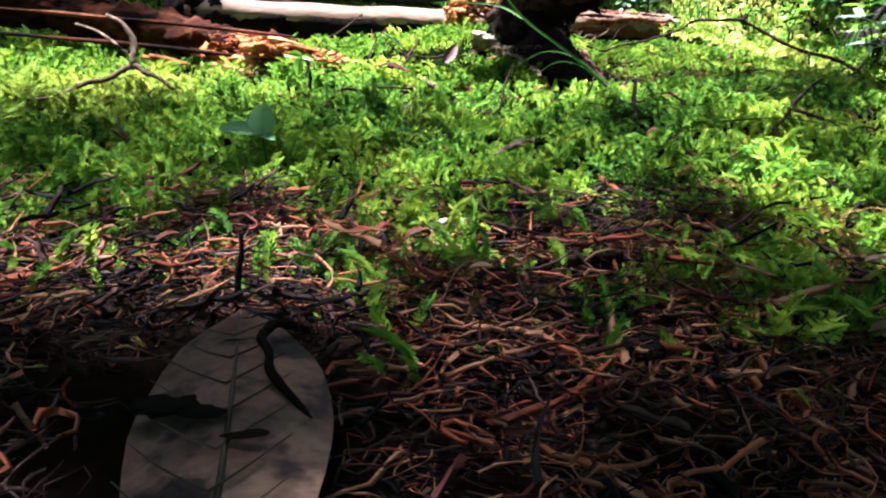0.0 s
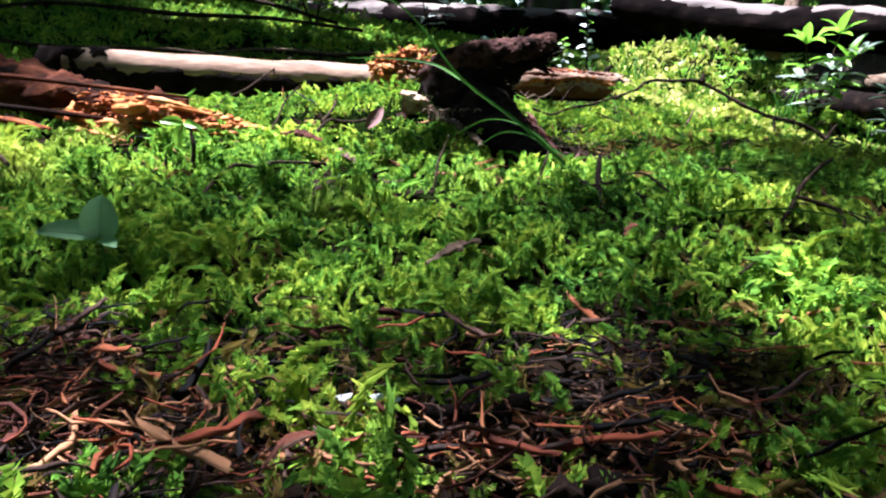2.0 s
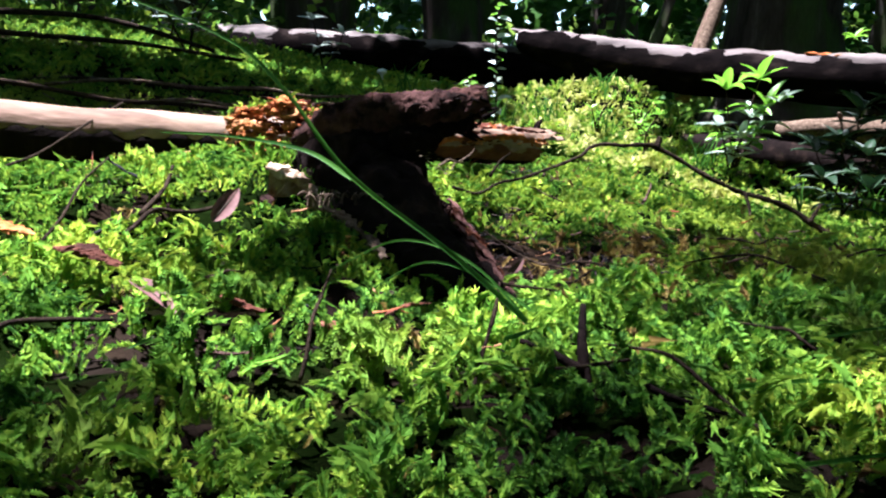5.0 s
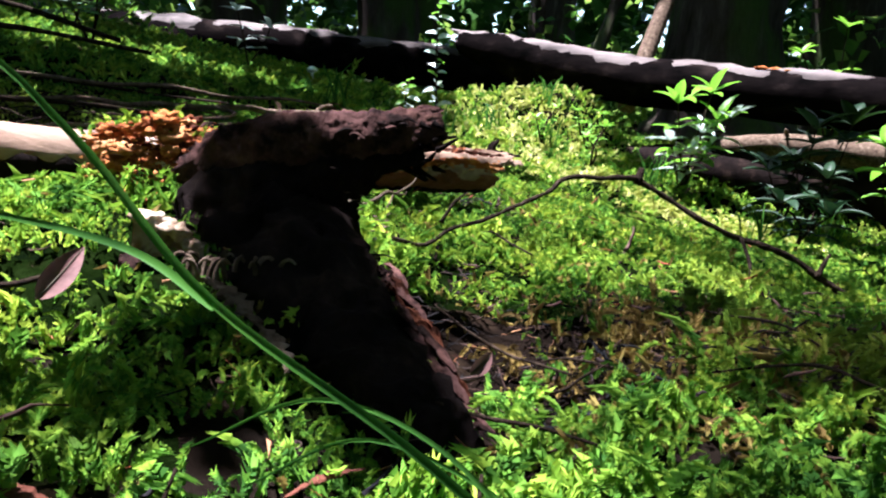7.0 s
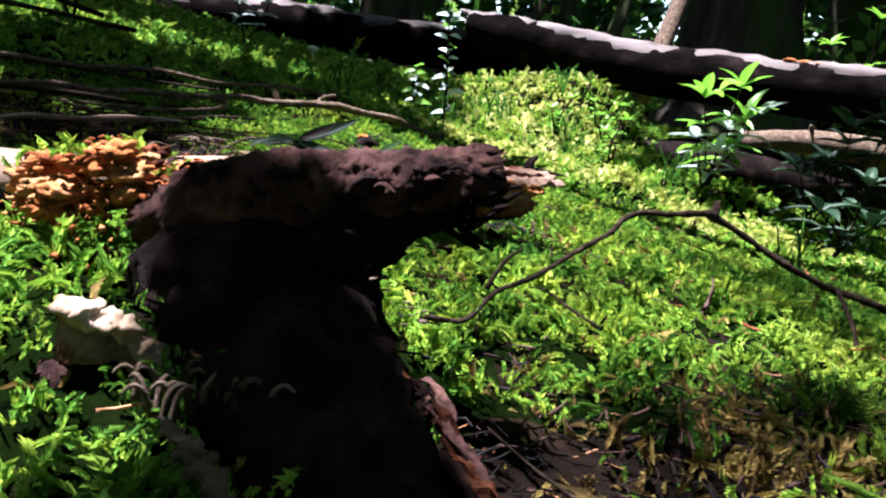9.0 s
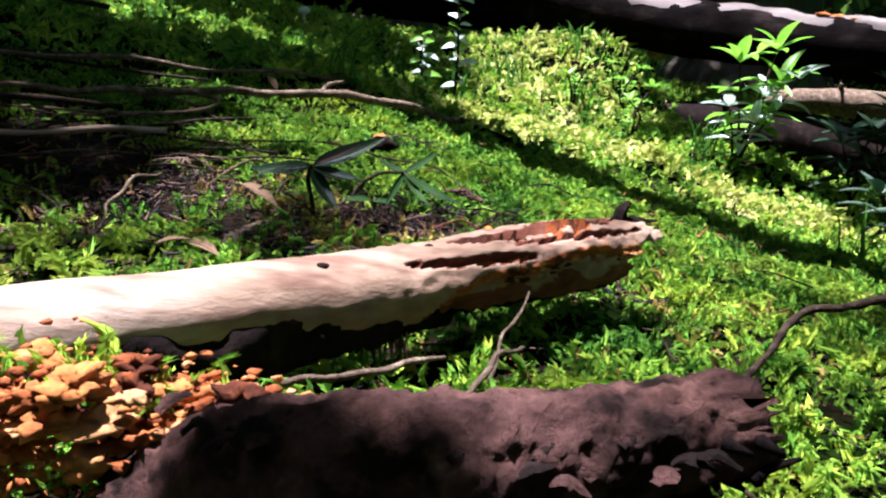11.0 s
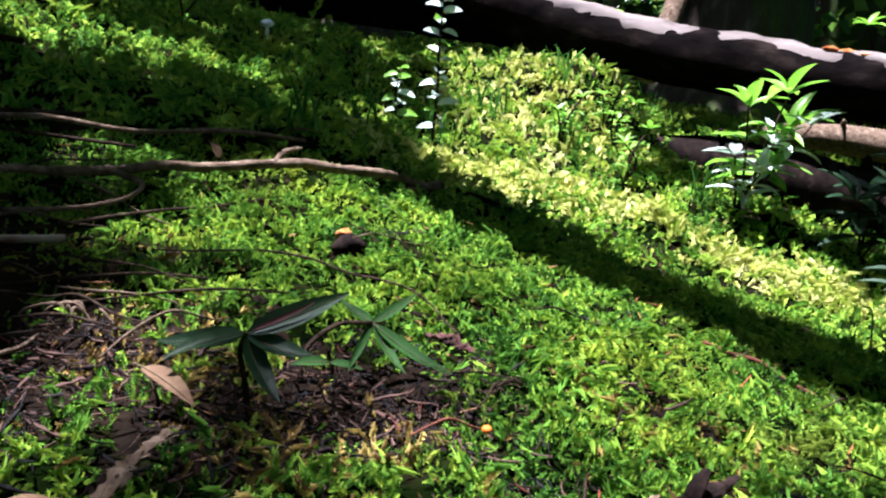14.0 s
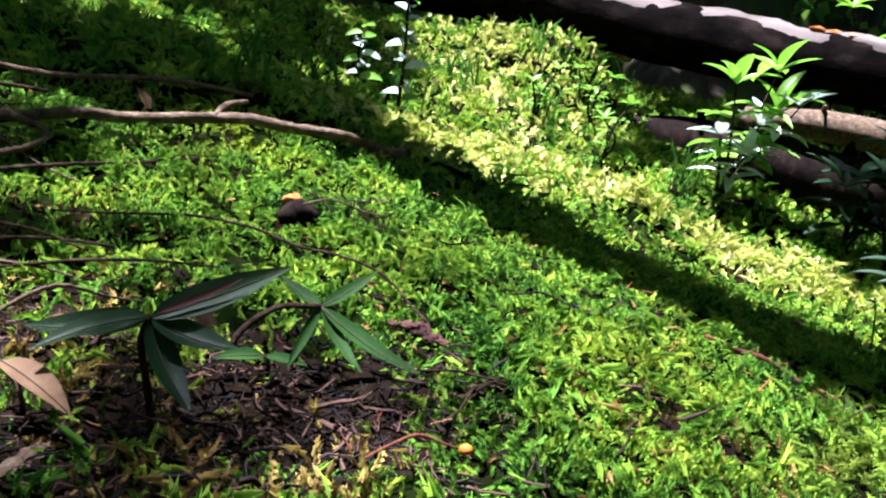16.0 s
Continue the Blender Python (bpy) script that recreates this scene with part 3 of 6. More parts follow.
def broken_log(line_points, sides=112, steps=26):
    """A barkless log: lengthwise splits in its upper side near the broken end, the lower front rotted away under an overhang."""
    bm = bmesh.new()
    line = smooth_line(line_points, steps)
    n = len(line)
    rows, kind = [], {}
    for i, q in enumerate(line):
        ahead = (line[min(i + 1, n - 1)].xyz - line[max(i - 1, 0)].xyz).normalized()
        side = ahead.cross(Vector((0, 0, 1))).normalized()
        up = side.cross(ahead)
        row = []
        for k in range(sides):
            a = 360 * k / sides - 180
            way = side * math.cos(radians(a)) + up * math.sin(radians(a))
            end = ramp_at(a, (-180, 0.55), (-90, 0.53), (-20, 0.545), (20, 0.53), (42, 0.575), (62, 0.575), (75, 0.545), (110, 0.535), (150, 0.56), (180, 0.55))
            end += 0.012 * noise.noise((a * 0.11, 3, 1)) + 0.006 * noise.noise((a * 0.4, 5, 2))
            at, x = q.xyz, q.x
            if x > end:
                at = q.xyz - ahead * (x - end) * 1.12
                x = end
            jag = 1 + 0.9 * noise.noise((x * 95, a * 0.05, 7)) + 0.5 * noise.noise((x * 240, a * 0.1, 9))
            off = 4.5 * noise.noise((x * 70, 2, 4)) + 2.5 * noise.noise((x * 190, 6, 4))
            depth, what = 0.0, 0
            for centre, half, deep, x0, x1 in ((ramp_at(x, (0.28, 55), (0.32, 43), (0.362, 40), (0.4, 34)), ramp_at(x, (0.285, 0), (0.305, 5), (0.36, 7), (0.40, 4), (0.41, 0)), 0.011, 0.285, 0.41),
                                               (ramp_at(x, (0.33, 85), (0.37, 73), (0.41, 71), (0.45, 80), (0.5, 86)), ramp_at(x, (0.33, 0), (0.36, 4), (0.39, 8), (0.43, 15), (0.47, 19), (0.52, 12), (0.54, 0)), 0.013, 0.33, 0.54),
                                               (ramp_at(x, (0.39, 54), (0.5, 52)), ramp_at(x, (0.39, 0), (0.42, 3), (0.5, 5), (0.56, 2)), 0.008, 0.39, 0.56)):
                if x0 < x < x1 and abs(a + off - centre) < half * jag:
                    depth, what = max(depth, deep), 2 if deep > 0.012 and x > 0.425 and noise.noise((x * 60, a * 0.06, 1)) > -0.1 else 1
            lip = ramp_at(x, (0.285, -60), (0.305, -25), (0.325, 2), (0.345, 16), (0.37, 21), (0.395, 17), (0.44, 30), (0.47, 33), (0.52, 26), (0.56, 20)) + 1.8 * off
            if x > 0.285 and -120 < a < lip:
                depth, what = 0.007 * min(1, (lip - a) / 14) + 0.004 * noise.noise((x * 80, a * 0.07, 3)), (0 if a + 30 * noise.noise((x * 30, a * 0.02, 8)) > -12 else 1 if a > -55 else 3) if lip - a > 9 else 2
            p = at + way * (q.w - depth)
            p += way * (q.w * 0.10 * noise.noise(p * 12) + (0.0025 if x > 0.28 else 0.0006) * noise.noise(p * 110) + (0.004 if what > 1 else 0) * noise.noise(p * 210))
            v = bm.verts.new(p)
            kind[v] = what
            row.append(v)
        rows.append(row)
    for r0, r1 in zip(rows, rows[1:]):
        for k in range(sides):
            face = bm.faces.new((r0[k], r0[(k + 1) % sides], r1[(k + 1) % sides], r1[k]))
            face.material_index = max(kind[v] for v in face.verts)
    bm.faces.new(rows[0][::-1])
    centre = sum((v.co for v in rows[-1]), Vector()) / sides
    ring = rows[-1]
    for shrink, back in ((0.8, 0.004), (0.55, 0.016), (0.25, 0.010)):
        inner = []
        for v in rows[-1]:
            p = centre + (v.co - centre) * shrink
            inner.append(bm.verts.new(p - Vector((0.88, 0.47, -0.07)) * (back + 0.012 * noise.noise(p * 130))))
        for k in range(sides):
            bm.faces.new((ring[k], ring[(k + 1) % sides], inner[(k + 1) % sides], inner[k])).material_index = 2 if noise.noise(inner[k].co * 90) > 0 else 1
        ring = inner
    bm.faces.new(ring).material_index = 1
    return bm


log_wood = part("trunk_wood", broken_log([(-0.52, 1.886, 0.222, 0.030), (-0.43, 1.883, 0.212, 0.031), (-0.2, 1.903, 0.188, 0.033), (0.02, 1.951, 0.171, 0.032), (0.22, 2.02, 0.160, 0.032),
          (0.34, 2.072, 0.152, 0.034), (0.46, 2.132, 0.143, 0.037), (0.565, 2.187, 0.134, 0.036), (0.61, 2.211, 0.131, 0.033)]), PALE_WOOD, pale)
for extra in (RED_WOOD, ROTTEN, DARK_WOOD):
    log_wood.data.materials.append(extra)
# black shell over the lower front: the log's underside shade as colour
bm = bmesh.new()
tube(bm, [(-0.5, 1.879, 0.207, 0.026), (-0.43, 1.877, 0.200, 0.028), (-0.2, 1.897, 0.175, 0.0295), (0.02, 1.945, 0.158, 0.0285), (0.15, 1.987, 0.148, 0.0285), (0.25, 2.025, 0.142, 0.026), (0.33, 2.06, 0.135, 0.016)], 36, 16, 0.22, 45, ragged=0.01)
part("bark_and_shade", bm, DARK_WOOD, pale, "black shell under the log, coloured for its shaded underside")
random.seed(21)
bm = bmesh.new()
tube(bm, [(-0.555, 1.89, 0.226, 0.025), (-0.52, 1.886, 0.222, 0.033), (-0.48, 1.884, 0.217, 0.034), (-0.455, 1.883, 0.215, 0.031)], 24, 10, 0.35, 45, ragged=0.016)
part("bark_and_shade", bm, DARK_WOOD, pale, "black decayed bark round the far end")
axis0, axis1 = Vector((0.33, 2.068, 0.152)), Vector((0.60, 2.205, 0.130))
log_way = (axis1 - axis0).normalized()
log_side = log_way.cross(Vector((0, 0, 1))).normalized()
log_up = log_side.cross(log_way)
# flat shards standing out of the broken end
for a_deg, s0, s1, r in ((48, 0.22, 0.302, 0.006), (95, 0.2, 0.265, 0.005), (20, 0.2, 0.255, 0.005), (70, 0.18, 0.255, 0.004), (88, 0.03, 0.15, 0.006), (62, 0.01, 0.10, 0.005)):
    a = radians(a_deg)
    out = log_side * math.cos(a) + log_up * math.sin(a)
    p0, p1 = axis0 + log_way * s0 + out * 0.027, axis0 + log_way * s1 + out * 0.026
    mid = (p0 + p1) / 2 + out * 0.001
    bm = bmesh.new()
    tube(bm, [(*p0, r), (*mid, r * 1.4), (*p1, r * 0.8)], 10, 9, 0.6, 90, 0.45, ragged=0.006, normal=out)
    part("splinter", bm, PALE_WOOD, pale, "pale split wood shard", False)
bm = bmesh.new()
shard = axis0 + log_way * 0.215 + log_up * 0.029
tube(bm, [(*shard, 0.006), (*(shard + log_way * 0.05 + log_up * 0.003), 0.008), (*(shard + log_way * 0.105), 0.003)], 12, 9, 0.6, 90, 0.5, ragged=0.004)
tube(bm, [(*(shard + log_way * 0.035), 0.007), (*(shard + log_way * 0.04 + log_up * 0.014), 0.0065), (*(shard + log_way * 0.052 + log_up * 0.022), 0.003)], 6, 8, 0.4, 90)
part("splinter", bm, DARK_WOOD, pale, "black shard with a knob at the broken end", False)
bm = bmesh.new()
for k in range(420):
    t = random.random() ** 0.8
    a = radians(random.gauss(ramp_at(t, (0, 18), (0.3, 26), (0.6, 36), (1, 24)), 9))
    p = axis0 + log_way * (0.03 + 0.215 * t) + (log_side * math.cos(a) + log_up * math.sin(a)) * random.uniform(0.026, 0.0345)
    crumb(bm, p, random.uniform(0.0012, 0.0042), (2.0, 1.1, 0.8))
for k in range(90):
    a = radians(random.gauss(80, 12))
    p = axis0 + log_way * random.uniform(0.10, 0.20) + (log_side * math.cos(a) + log_up * math.sin(a)) * random.uniform(0.020, 0.028)
    crumb(bm, p, random.uniform(0.0015, 0.004), (1.8, 1.1, 0.8))
part("rotten_core", bm, ROTTEN, pale, "crumbling orange-brown rotten core", False)
for x, y, z, r in [(0.230, 2.012, 0.1878, 0.0042), (0.322, 2.062, 0.1848, 0.003), (0.262, 2.010, 0.166, 0.003), (-0.28, 1.872, 0.206, 0.004)]:
    bm = bmesh.new()
    lump(bm, (x, y, z), r, (1.5, 1, 0.6), 0.3, 100, 2)
    part("knot", bm, DARK_WOOD, pale, "small dark knot in the pale wood")
for k in range(13):
    bm = bmesh.new()
    x = 0.283 + random.uniform(-0.014, 0.016)
    y = 2.046 + 0.45 * (x - 0.283) - 0.022
    low = random.uniform(0.085, 0.118)
    tube(bm, [(x, y + 0.004, 0.137, 0.003), (x + random.uniform(-.005, .005), y + 0.002, (0.137 + low) / 2, 0.0022), (x + random.uniform(-.01, .01), y - 0.004, low, 0.0008)], 5, 5, 0.6, 160, 0.5)
    part("bark_shred", bm, PALE_TWIG, pale, "frayed strip hanging under the log")

stump = thing("rotten_stump", "dark decayed stump with a plum-brown broken limb and orange rotten top", "stump")


def roughen(bm, scale, amount):
    for v in bm.verts:
        v.co += Vector(noise.noise_vector(v.co * scale)) * amount + Vector(noise.noise_vector(v.co * scale * 2.6)) * amount * 0.5
    return bm


# dark wood, its near-black colour also carrying shade on the stump's front
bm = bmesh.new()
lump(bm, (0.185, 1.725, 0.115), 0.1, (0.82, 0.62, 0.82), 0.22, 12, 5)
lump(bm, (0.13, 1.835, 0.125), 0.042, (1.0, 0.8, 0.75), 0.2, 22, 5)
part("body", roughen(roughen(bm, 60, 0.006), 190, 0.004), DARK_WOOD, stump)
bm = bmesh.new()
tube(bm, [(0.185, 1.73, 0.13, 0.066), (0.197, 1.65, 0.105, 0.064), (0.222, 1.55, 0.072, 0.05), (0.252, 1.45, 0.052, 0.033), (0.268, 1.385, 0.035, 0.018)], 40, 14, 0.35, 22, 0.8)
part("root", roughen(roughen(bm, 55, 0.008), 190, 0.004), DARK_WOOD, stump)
bm = bmesh.new()
tube(bm, [(0.125, 1.757, 0.176, 0.022), (0.16, 1.735, 0.192, 0.029), (0.20, 1.712, 0.206, 0.026), (0.24, 1.698, 0.212, 0.023), (0.28, 1.69, 0.217, 0.021), (0.322, 1.685, 0.222, 0.019)], 72, 26, 0.14, 60, ragged=0.012)
part("broken_limb", roughen(roughen(bm, 90, 0.0024), 330, 0.0014), PLUM_BARK, stump, "plum-brown bark on a broken limb")
# near-black tube below the limb: dark wood plus the overhang's shade in colour
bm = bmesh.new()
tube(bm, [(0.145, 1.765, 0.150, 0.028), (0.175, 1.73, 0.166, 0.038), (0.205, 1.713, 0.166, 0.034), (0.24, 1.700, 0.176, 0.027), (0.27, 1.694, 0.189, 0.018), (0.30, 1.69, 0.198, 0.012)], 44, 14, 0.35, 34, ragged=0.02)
part("shaded_side", roughen(bm, 120, 0.005), DARK_WOOD, stump)
bm = bmesh.new()
for k in range(26):
    p = Vector((0.318, 1.68, 0.216)) + Vector((random.uniform(-0.02, 0.012), random.uniform(-0.03, 0.015), random.uniform(-0.03, 0.018)))
    tube(bm, [(*p, 0.003), (*(p + Vector((random.uniform(-.004, .02), random.uniform(-.014, .006), random.uniform(-.014, .012)))), 0.001)], 4, 1, 0)
tagged(part("broken_end", bm, DARK_WOOD, stump, "ragged dark fibres at the broken limb"), kind="stuff")
bm = bmesh.new()
for k in range(120):
    t = random.random()
    p = Vector((0.035 + 0.145 * t, 1.81 - 0.05 * t, 0.180 + 0.030 * math.sin(0.7 + 2.0 * t))) + Vector((random.uniform(-.01, .01), random.uniform(-.03, .02), random.uniform(-.03, .014)))
    lump(bm, p, random.uniform(0.003, 0.0075), (1.4, 1, 0.7), 1.3, 230, 3)
for k in range(900):
    t = random.random()
    p = Vector((0.030 + 0.150 * t, 1.815 - 0.05 * t, 0.185 + 0.030 * math.sin(0.7 + 2.0 * t))) + Vector((random.uniform(-.012, .012), random.uniform(-.034, .034), random.uniform(-.034, .012) - 0.006 + 0.02 * noise.noise((t * 9, 1, 1))))
    crumb(bm, p, random.choice((0.001, 0.0014, 0.002, 0.003)) * random.uniform(0.8, 1.2), (1.3, 1, 0.7))
for k in range(40):
    p = Vector((random.uniform(0.04, 0.1), random.uniform(1.73, 1.79), random.uniform(0.15, 0.19)))
    crumb(bm, p, random.uniform(0.0015, 0.0035))
tagged(part("rotten_top", bm, ROTTEN, stump, "crumbly orange-brown rotten wood"), kind="stuff")
for k in range(26):
    t = random.random()
    bm = bmesh.new()
    p = Vector((0.13 + 0.17 * t, 1.752 - 0.08 * t, 0.218 + 0.012 * t)) + Vector((random.uniform(-.01, .01), random.uniform(-.03, .008), random.uniform(-.012, .002)))
    a = random.uniform(-0.8, 0.8)
    tube(bm, [(*p, 0.0025), (p.x + 0.006 * math.cos(a), p.y + 0.006 * math.sin(a), p.z + random.uniform(0.0, 0.004), 0.0035), (p.x + 0.014 * math.cos(a), p.y + 0.014 * math.sin(a), p.z + random.uniform(-0.003, 0.005), 0.001)], 6, 3, 0.9, 200, 0.35)
    part("bark_flake", bm, DARK_WOOD if k % 3 else PLUM_BARK, stump, "loose dark bark flake", False)
for k in range(22):
    t = k / 22
    bm = bmesh.new()
    p = Vector((0.262 + 0.02 * t, 1.60 - 0.19 * t, 0.115 - 0.065 * t)) + Vector((random.uniform(-.01, .012), random.uniform(-.02, .02), random.uniform(-.01, .004)))
    tube(bm, [(*p, 0.003), (*(p + Vector((0.006, -0.013, -0.007))), 0.004), (*(p + Vector((0.010, -0.028, -0.015))), 0.0015)], 6, 3, 0.9, 150, 0.4)
    part("bark_flake", bm, PLUM_BARK, stump, "plum-brown bark flake", False)
for a, b, r in (((0.262, 1.625, 0.112), (0.276, 1.555, 0.088), 0.011), ((0.274, 1.565, 0.09), (0.289, 1.49, 0.064), 0.012), ((0.284, 1.50, 0.066), (0.292, 1.44, 0.05), 0.008)):
    bm = bmesh.new()
    m = (Vector(a) + Vector(b)) / 2 + Vector((0.004, 0, 0.003))
    tube(bm, [(*a, r * 0.5), (*m, r), (*b, r * 0.4)], 16, 10, 0.9, 120, 0.45, ragged=0.005, normal=(0.8, -0.2, 0.55))
    part("bark_strip", bm, RED_BARK, stump, "reddish-brown strip of loose bark", False)
for k, p in enumerate([(0.262, 1.655, 0.150), (0.268, 1.64, 0.14), (0.25, 1.67, 0.158)]):
    bm = bmesh.new()
    for i in range(9):
        q = Vector(p) + Vector((random.uniform(-.012, .012), random.uniform(-.012, .012), random.uniform(-.008, .01)))
        crumb(bm, q, random.uniform(0.001, 0.0026), (1.6, 1.2, 0.5))
    tagged(part("lichen", bm, PALE_TWIG, stump, "small crust of grey-green lichen"), kind="stuff")

rng = np.random.default_rng(71)
t = rng.random(70)
scatter("moss", SHOOTS, 0.035 + 0.12 * t + rng.normal(0, 0.006, 70), 1.82 - 0.05 * t + rng.normal(0, 0.012, 70), 0.183 + 0.030 * np.sin(0.7 + 2.0 * t) + rng.normal(0, 0.003, 70), rng.uniform(0.009, 0.018, 70), rng.uniform(0, 6.28, 70),
        rng.uniform(0.1, 0.9, 70), rng.uniform(0, 6.28, 70), MOSS, "yellow-green moss sprigs on the rotten top of the stump", "moss")

red = thing("rotten_red_log", "reddish-brown rotting log with an orange crumbling end, half sunk in moss", "log")
bm = bmesh.new()
tube(bm, [(-1.1, 1.84, 0.285, 0.05), (-0.8, 1.74, 0.245, 0.045), (-0.53, 1.62, 0.19, 0.040), (-0.38, 1.55, 0.158, 0.036), (-0.26, 1.50, 0.138, 0.027)], 40, 16, 0.35, 20, 0.9, ragged=0.02)
part("trunk_wood", roughen(roughen(bm, 45, 0.010), 150, 0.004), RED_BARK, red)
bm = bmesh.new()
for k in range(420):
    t = random.random()
    p = Vector((-0.35 + 0.18 * t, 1.515 - 0.08 * t, 0.158 - 0.034 * t)) + Vector((random.uniform(-.03, .02), random.uniform(-.05, .02), random.uniform(-.02, .022) * (1 - 0.4 * t)))
    crumb(bm, p, random.uniform(0.0018, 0.006), (1.8, 0.9, 0.7))
for k in range(34):
    t = random.random()
    p = Vector((-0.37 + 0.18 * t, 1.525 - 0.08 * t, 0.156 - 0.034 * t)) + Vector((random.uniform(-.03, .02), random.uniform(-.06, .01), random.uniform(-.03, .016)))
    lump(bm, p, random.uniform(0.007, 0.016), (1.7, 0.9, 0.7), 0.95, 90, 3)
for k in range(9):
    p = Vector((random.uniform(-.5, -.22), random.uniform(1.42, 1.54), random.uniform(0.12, 0.17)))
    tube(bm, [(*p, 0.006), (*(p + Vector((0.03, -0.012, -0.006))), 0.006), (*(p + Vector((0.065, -0.022, -0.016))), 0.002)], 5, 3, 0.5, 70, 0.6)
tagged(part("rotten_end", bm, ROTTEN, red, "orange crumbling wood fibres"), kind="stuff")
for y, z in ((1.455, 0.175), (1.425, 0.135)):
    bm = bmesh.new()
    tube(bm, [(-0.75, y + 0.08, z + 0.06, 0.003), (-0.45, y + 0.04, z + 0.022, 0.004), (-0.22, y, z - 0.012, 0.002)], 6, 6, 0.5, 60)
    part("bark_strip", bm, RED_BARK, red, "loose strip of bark")

# ---------------------------------------------------------------- twigs and sticks


def stick(name, label, points, mat=TWIG, sides=7, rough=0.3, group="", side_twigs=()):
    ob = thing(name, label, "stick", group=group)
    bm = bmesh.new()
    points = [(*p[:3], p[3] * 0.75) for p in points]
    crooked = [points[0]]
    for p, q in zip(points, points[1:]):
        m = (Vector(p) + Vector(q)) / 2
        span = (Vector(q).xyz - Vector(p).xyz).length
        crooked += [(*(m.xyz + Vector(noise.noise_vector(m.xyz * 37)) * span * 0.14), m.w), q]
    points = crooked
    tube(bm, points, sides, 4, rough, 90)
    part("stem", bm, mat, ob)
    for q in side_twigs:
        bm = bmesh.new()
        tube(bm, q, 5, 5, rough, 90)
        part("side_twig", bm, mat, ob)
    return ob


def on_ground(pts, lift=0.012):
    """(x, y, radius) or (x, y, radius, extra height) to tube points lying on the moss."""
    return [(p[0], p[1], ground_z(p[0], p[1]) + lift + (p[3] if len(p) > 3 else 0), p[2]) for p in pts]


stick("dead_branch", "thin dark crooked dead branch arching over the moss",
      [(0.30, 1.72, 0.118, 0.0028), (0.38, 1.80, 0.112, 0.003), (0.47, 1.87, 0.122, 0.0032), (0.54, 1.92, 0.136, 0.0036), (0.565, 1.935, 0.150, 0.0042), (0.63, 1.955, 0.150, 0.0045),
       (0.69, 1.97, 0.147, 0.0052), (0.74, 1.955, 0.118, 0.005), (0.82, 1.92, 0.074, 0.0055), (0.86, 1.895, 0.062, 0.006), (0.92, 1.86, 0.022, 0.0065), (1.02, 1.80, -0.035, 0.006)], rough=0.5,
      side_twigs=[[(0.69, 1.97, 0.142, 0.006), (0.697, 1.972, 0.152, 0.005), (0.70, 1.975, 0.162, 0.004)],
                  [(0.905, 1.86, 0.03, 0.005), (0.92, 1.865, 0.05, 0.003), (0.93, 1.87, 0.058, 0.002)],
                  [(0.36, 1.765, 0.125, 0.002), (0.375, 1.77, 0.145, 0.0016), (0.39, 1.772, 0.155, 0.001)],
                  [(0.82, 1.91, 0.075, 0.003), (0.80, 1.86, 0.05, 0.0025), (0.775, 1.82, 0.028, 0.0015)]])
stick("fallen_stick", "long weathered brown stick lying across the moss",
      [(-0.25, 2.97, 0.21, 0.007), (-0.03, 3.03, 0.205, 0.008), (0.10, 3.06, 0.203, 0.009), (0.238, 3.104, 0.203, 0.010), (0.40, 3.185, 0.190, 0.011), (0.55, 3.245, 0.168, 0.012), (0.68, 3.32, 0.138, 0.012), (0.79, 3.388, 0.110, 0.012)],
      PALE_TWIG, 10, 0.3, side_twigs=[[(0.16, 3.08, 0.205, 0.006), (0.21, 3.02, 0.19, 0.004), (0.15, 2.95, 0.18, 0.004), (0.02, 2.93, 0.182, 0.003), (-0.1, 2.95, 0.19, 0.002)],
                                       [(0.42, 3.19, 0.192, 0.006), (0.44, 3.21, 0.206, 0.005), (0.47, 3.22, 0.212, 0.003)]])
stick("fallen_stick", "thin grey stick lying behind the longer one", [(-0.5, 3.12, 0.26, 0.006), (-0.1, 3.24, 0.25, 0.007), (0.2, 3.28, 0.225, 0.006), (0.5, 3.36, 0.20, 0.005)], PALE_TWIG, 8)
stick("fallen_stick", "pale peeled stick in the shade", [(-0.45, 2.72, 0.18, 0.006), (-0.15, 2.80, 0.168, 0.006), (0.02, 2.84, 0.168, 0.007), (0.12, 2.86, 0.162, 0.006)], PALE_WOOD, 8)
stick("fallen_stick", "dark twig lying on moss at the edge of the shade", on_ground([(-0.15, 2.82, 0.004), (0.1, 2.92, 0.004), (0.26, 2.99, 0.003), (0.34, 3.02, 0.002)], 0.02))
stick("fallen_stick", "long thin dark branch lying in the shade", [(-0.9, 3.25, 0.33, 0.007), (-0.45, 3.3, 0.28, 0.008), (-0.1, 3.33, 0.25, 0.007), (0.12, 3.35, 0.24, 0.006)], TWIG, 8,
      side_twigs=[[(-0.3, 3.32, 0.27, 0.005), (0.0, 3.26, 0.23, 0.004), (0.2, 3.22, 0.21, 0.003)]])
stick("fallen_stick", "long dark branch crossing the shaded slope", [(-1.6, 2.6, 0.36, 0.008), (-0.9, 2.75, 0.29, 0.009), (-0.3, 2.9, 0.22, 0.008), (0.05, 2.98, 0.185, 0.006)], TWIG, 8)
stick("fallen_stick", "dark branch lying in shade behind the logs", [(-1.4, 3.6, 0.46, 0.01), (-0.7, 3.55, 0.42, 0.012), (0.0, 3.6, 0.34, 0.008)], TWIG, 8)
stick("fallen_stick", "dark branch lying in shade behind the logs", [(-1.8, 4.1, 0.60, 0.016), (-0.9, 3.95, 0.52, 0.016), (-0.1, 3.8, 0.38, 0.01)], TWIG, 8)
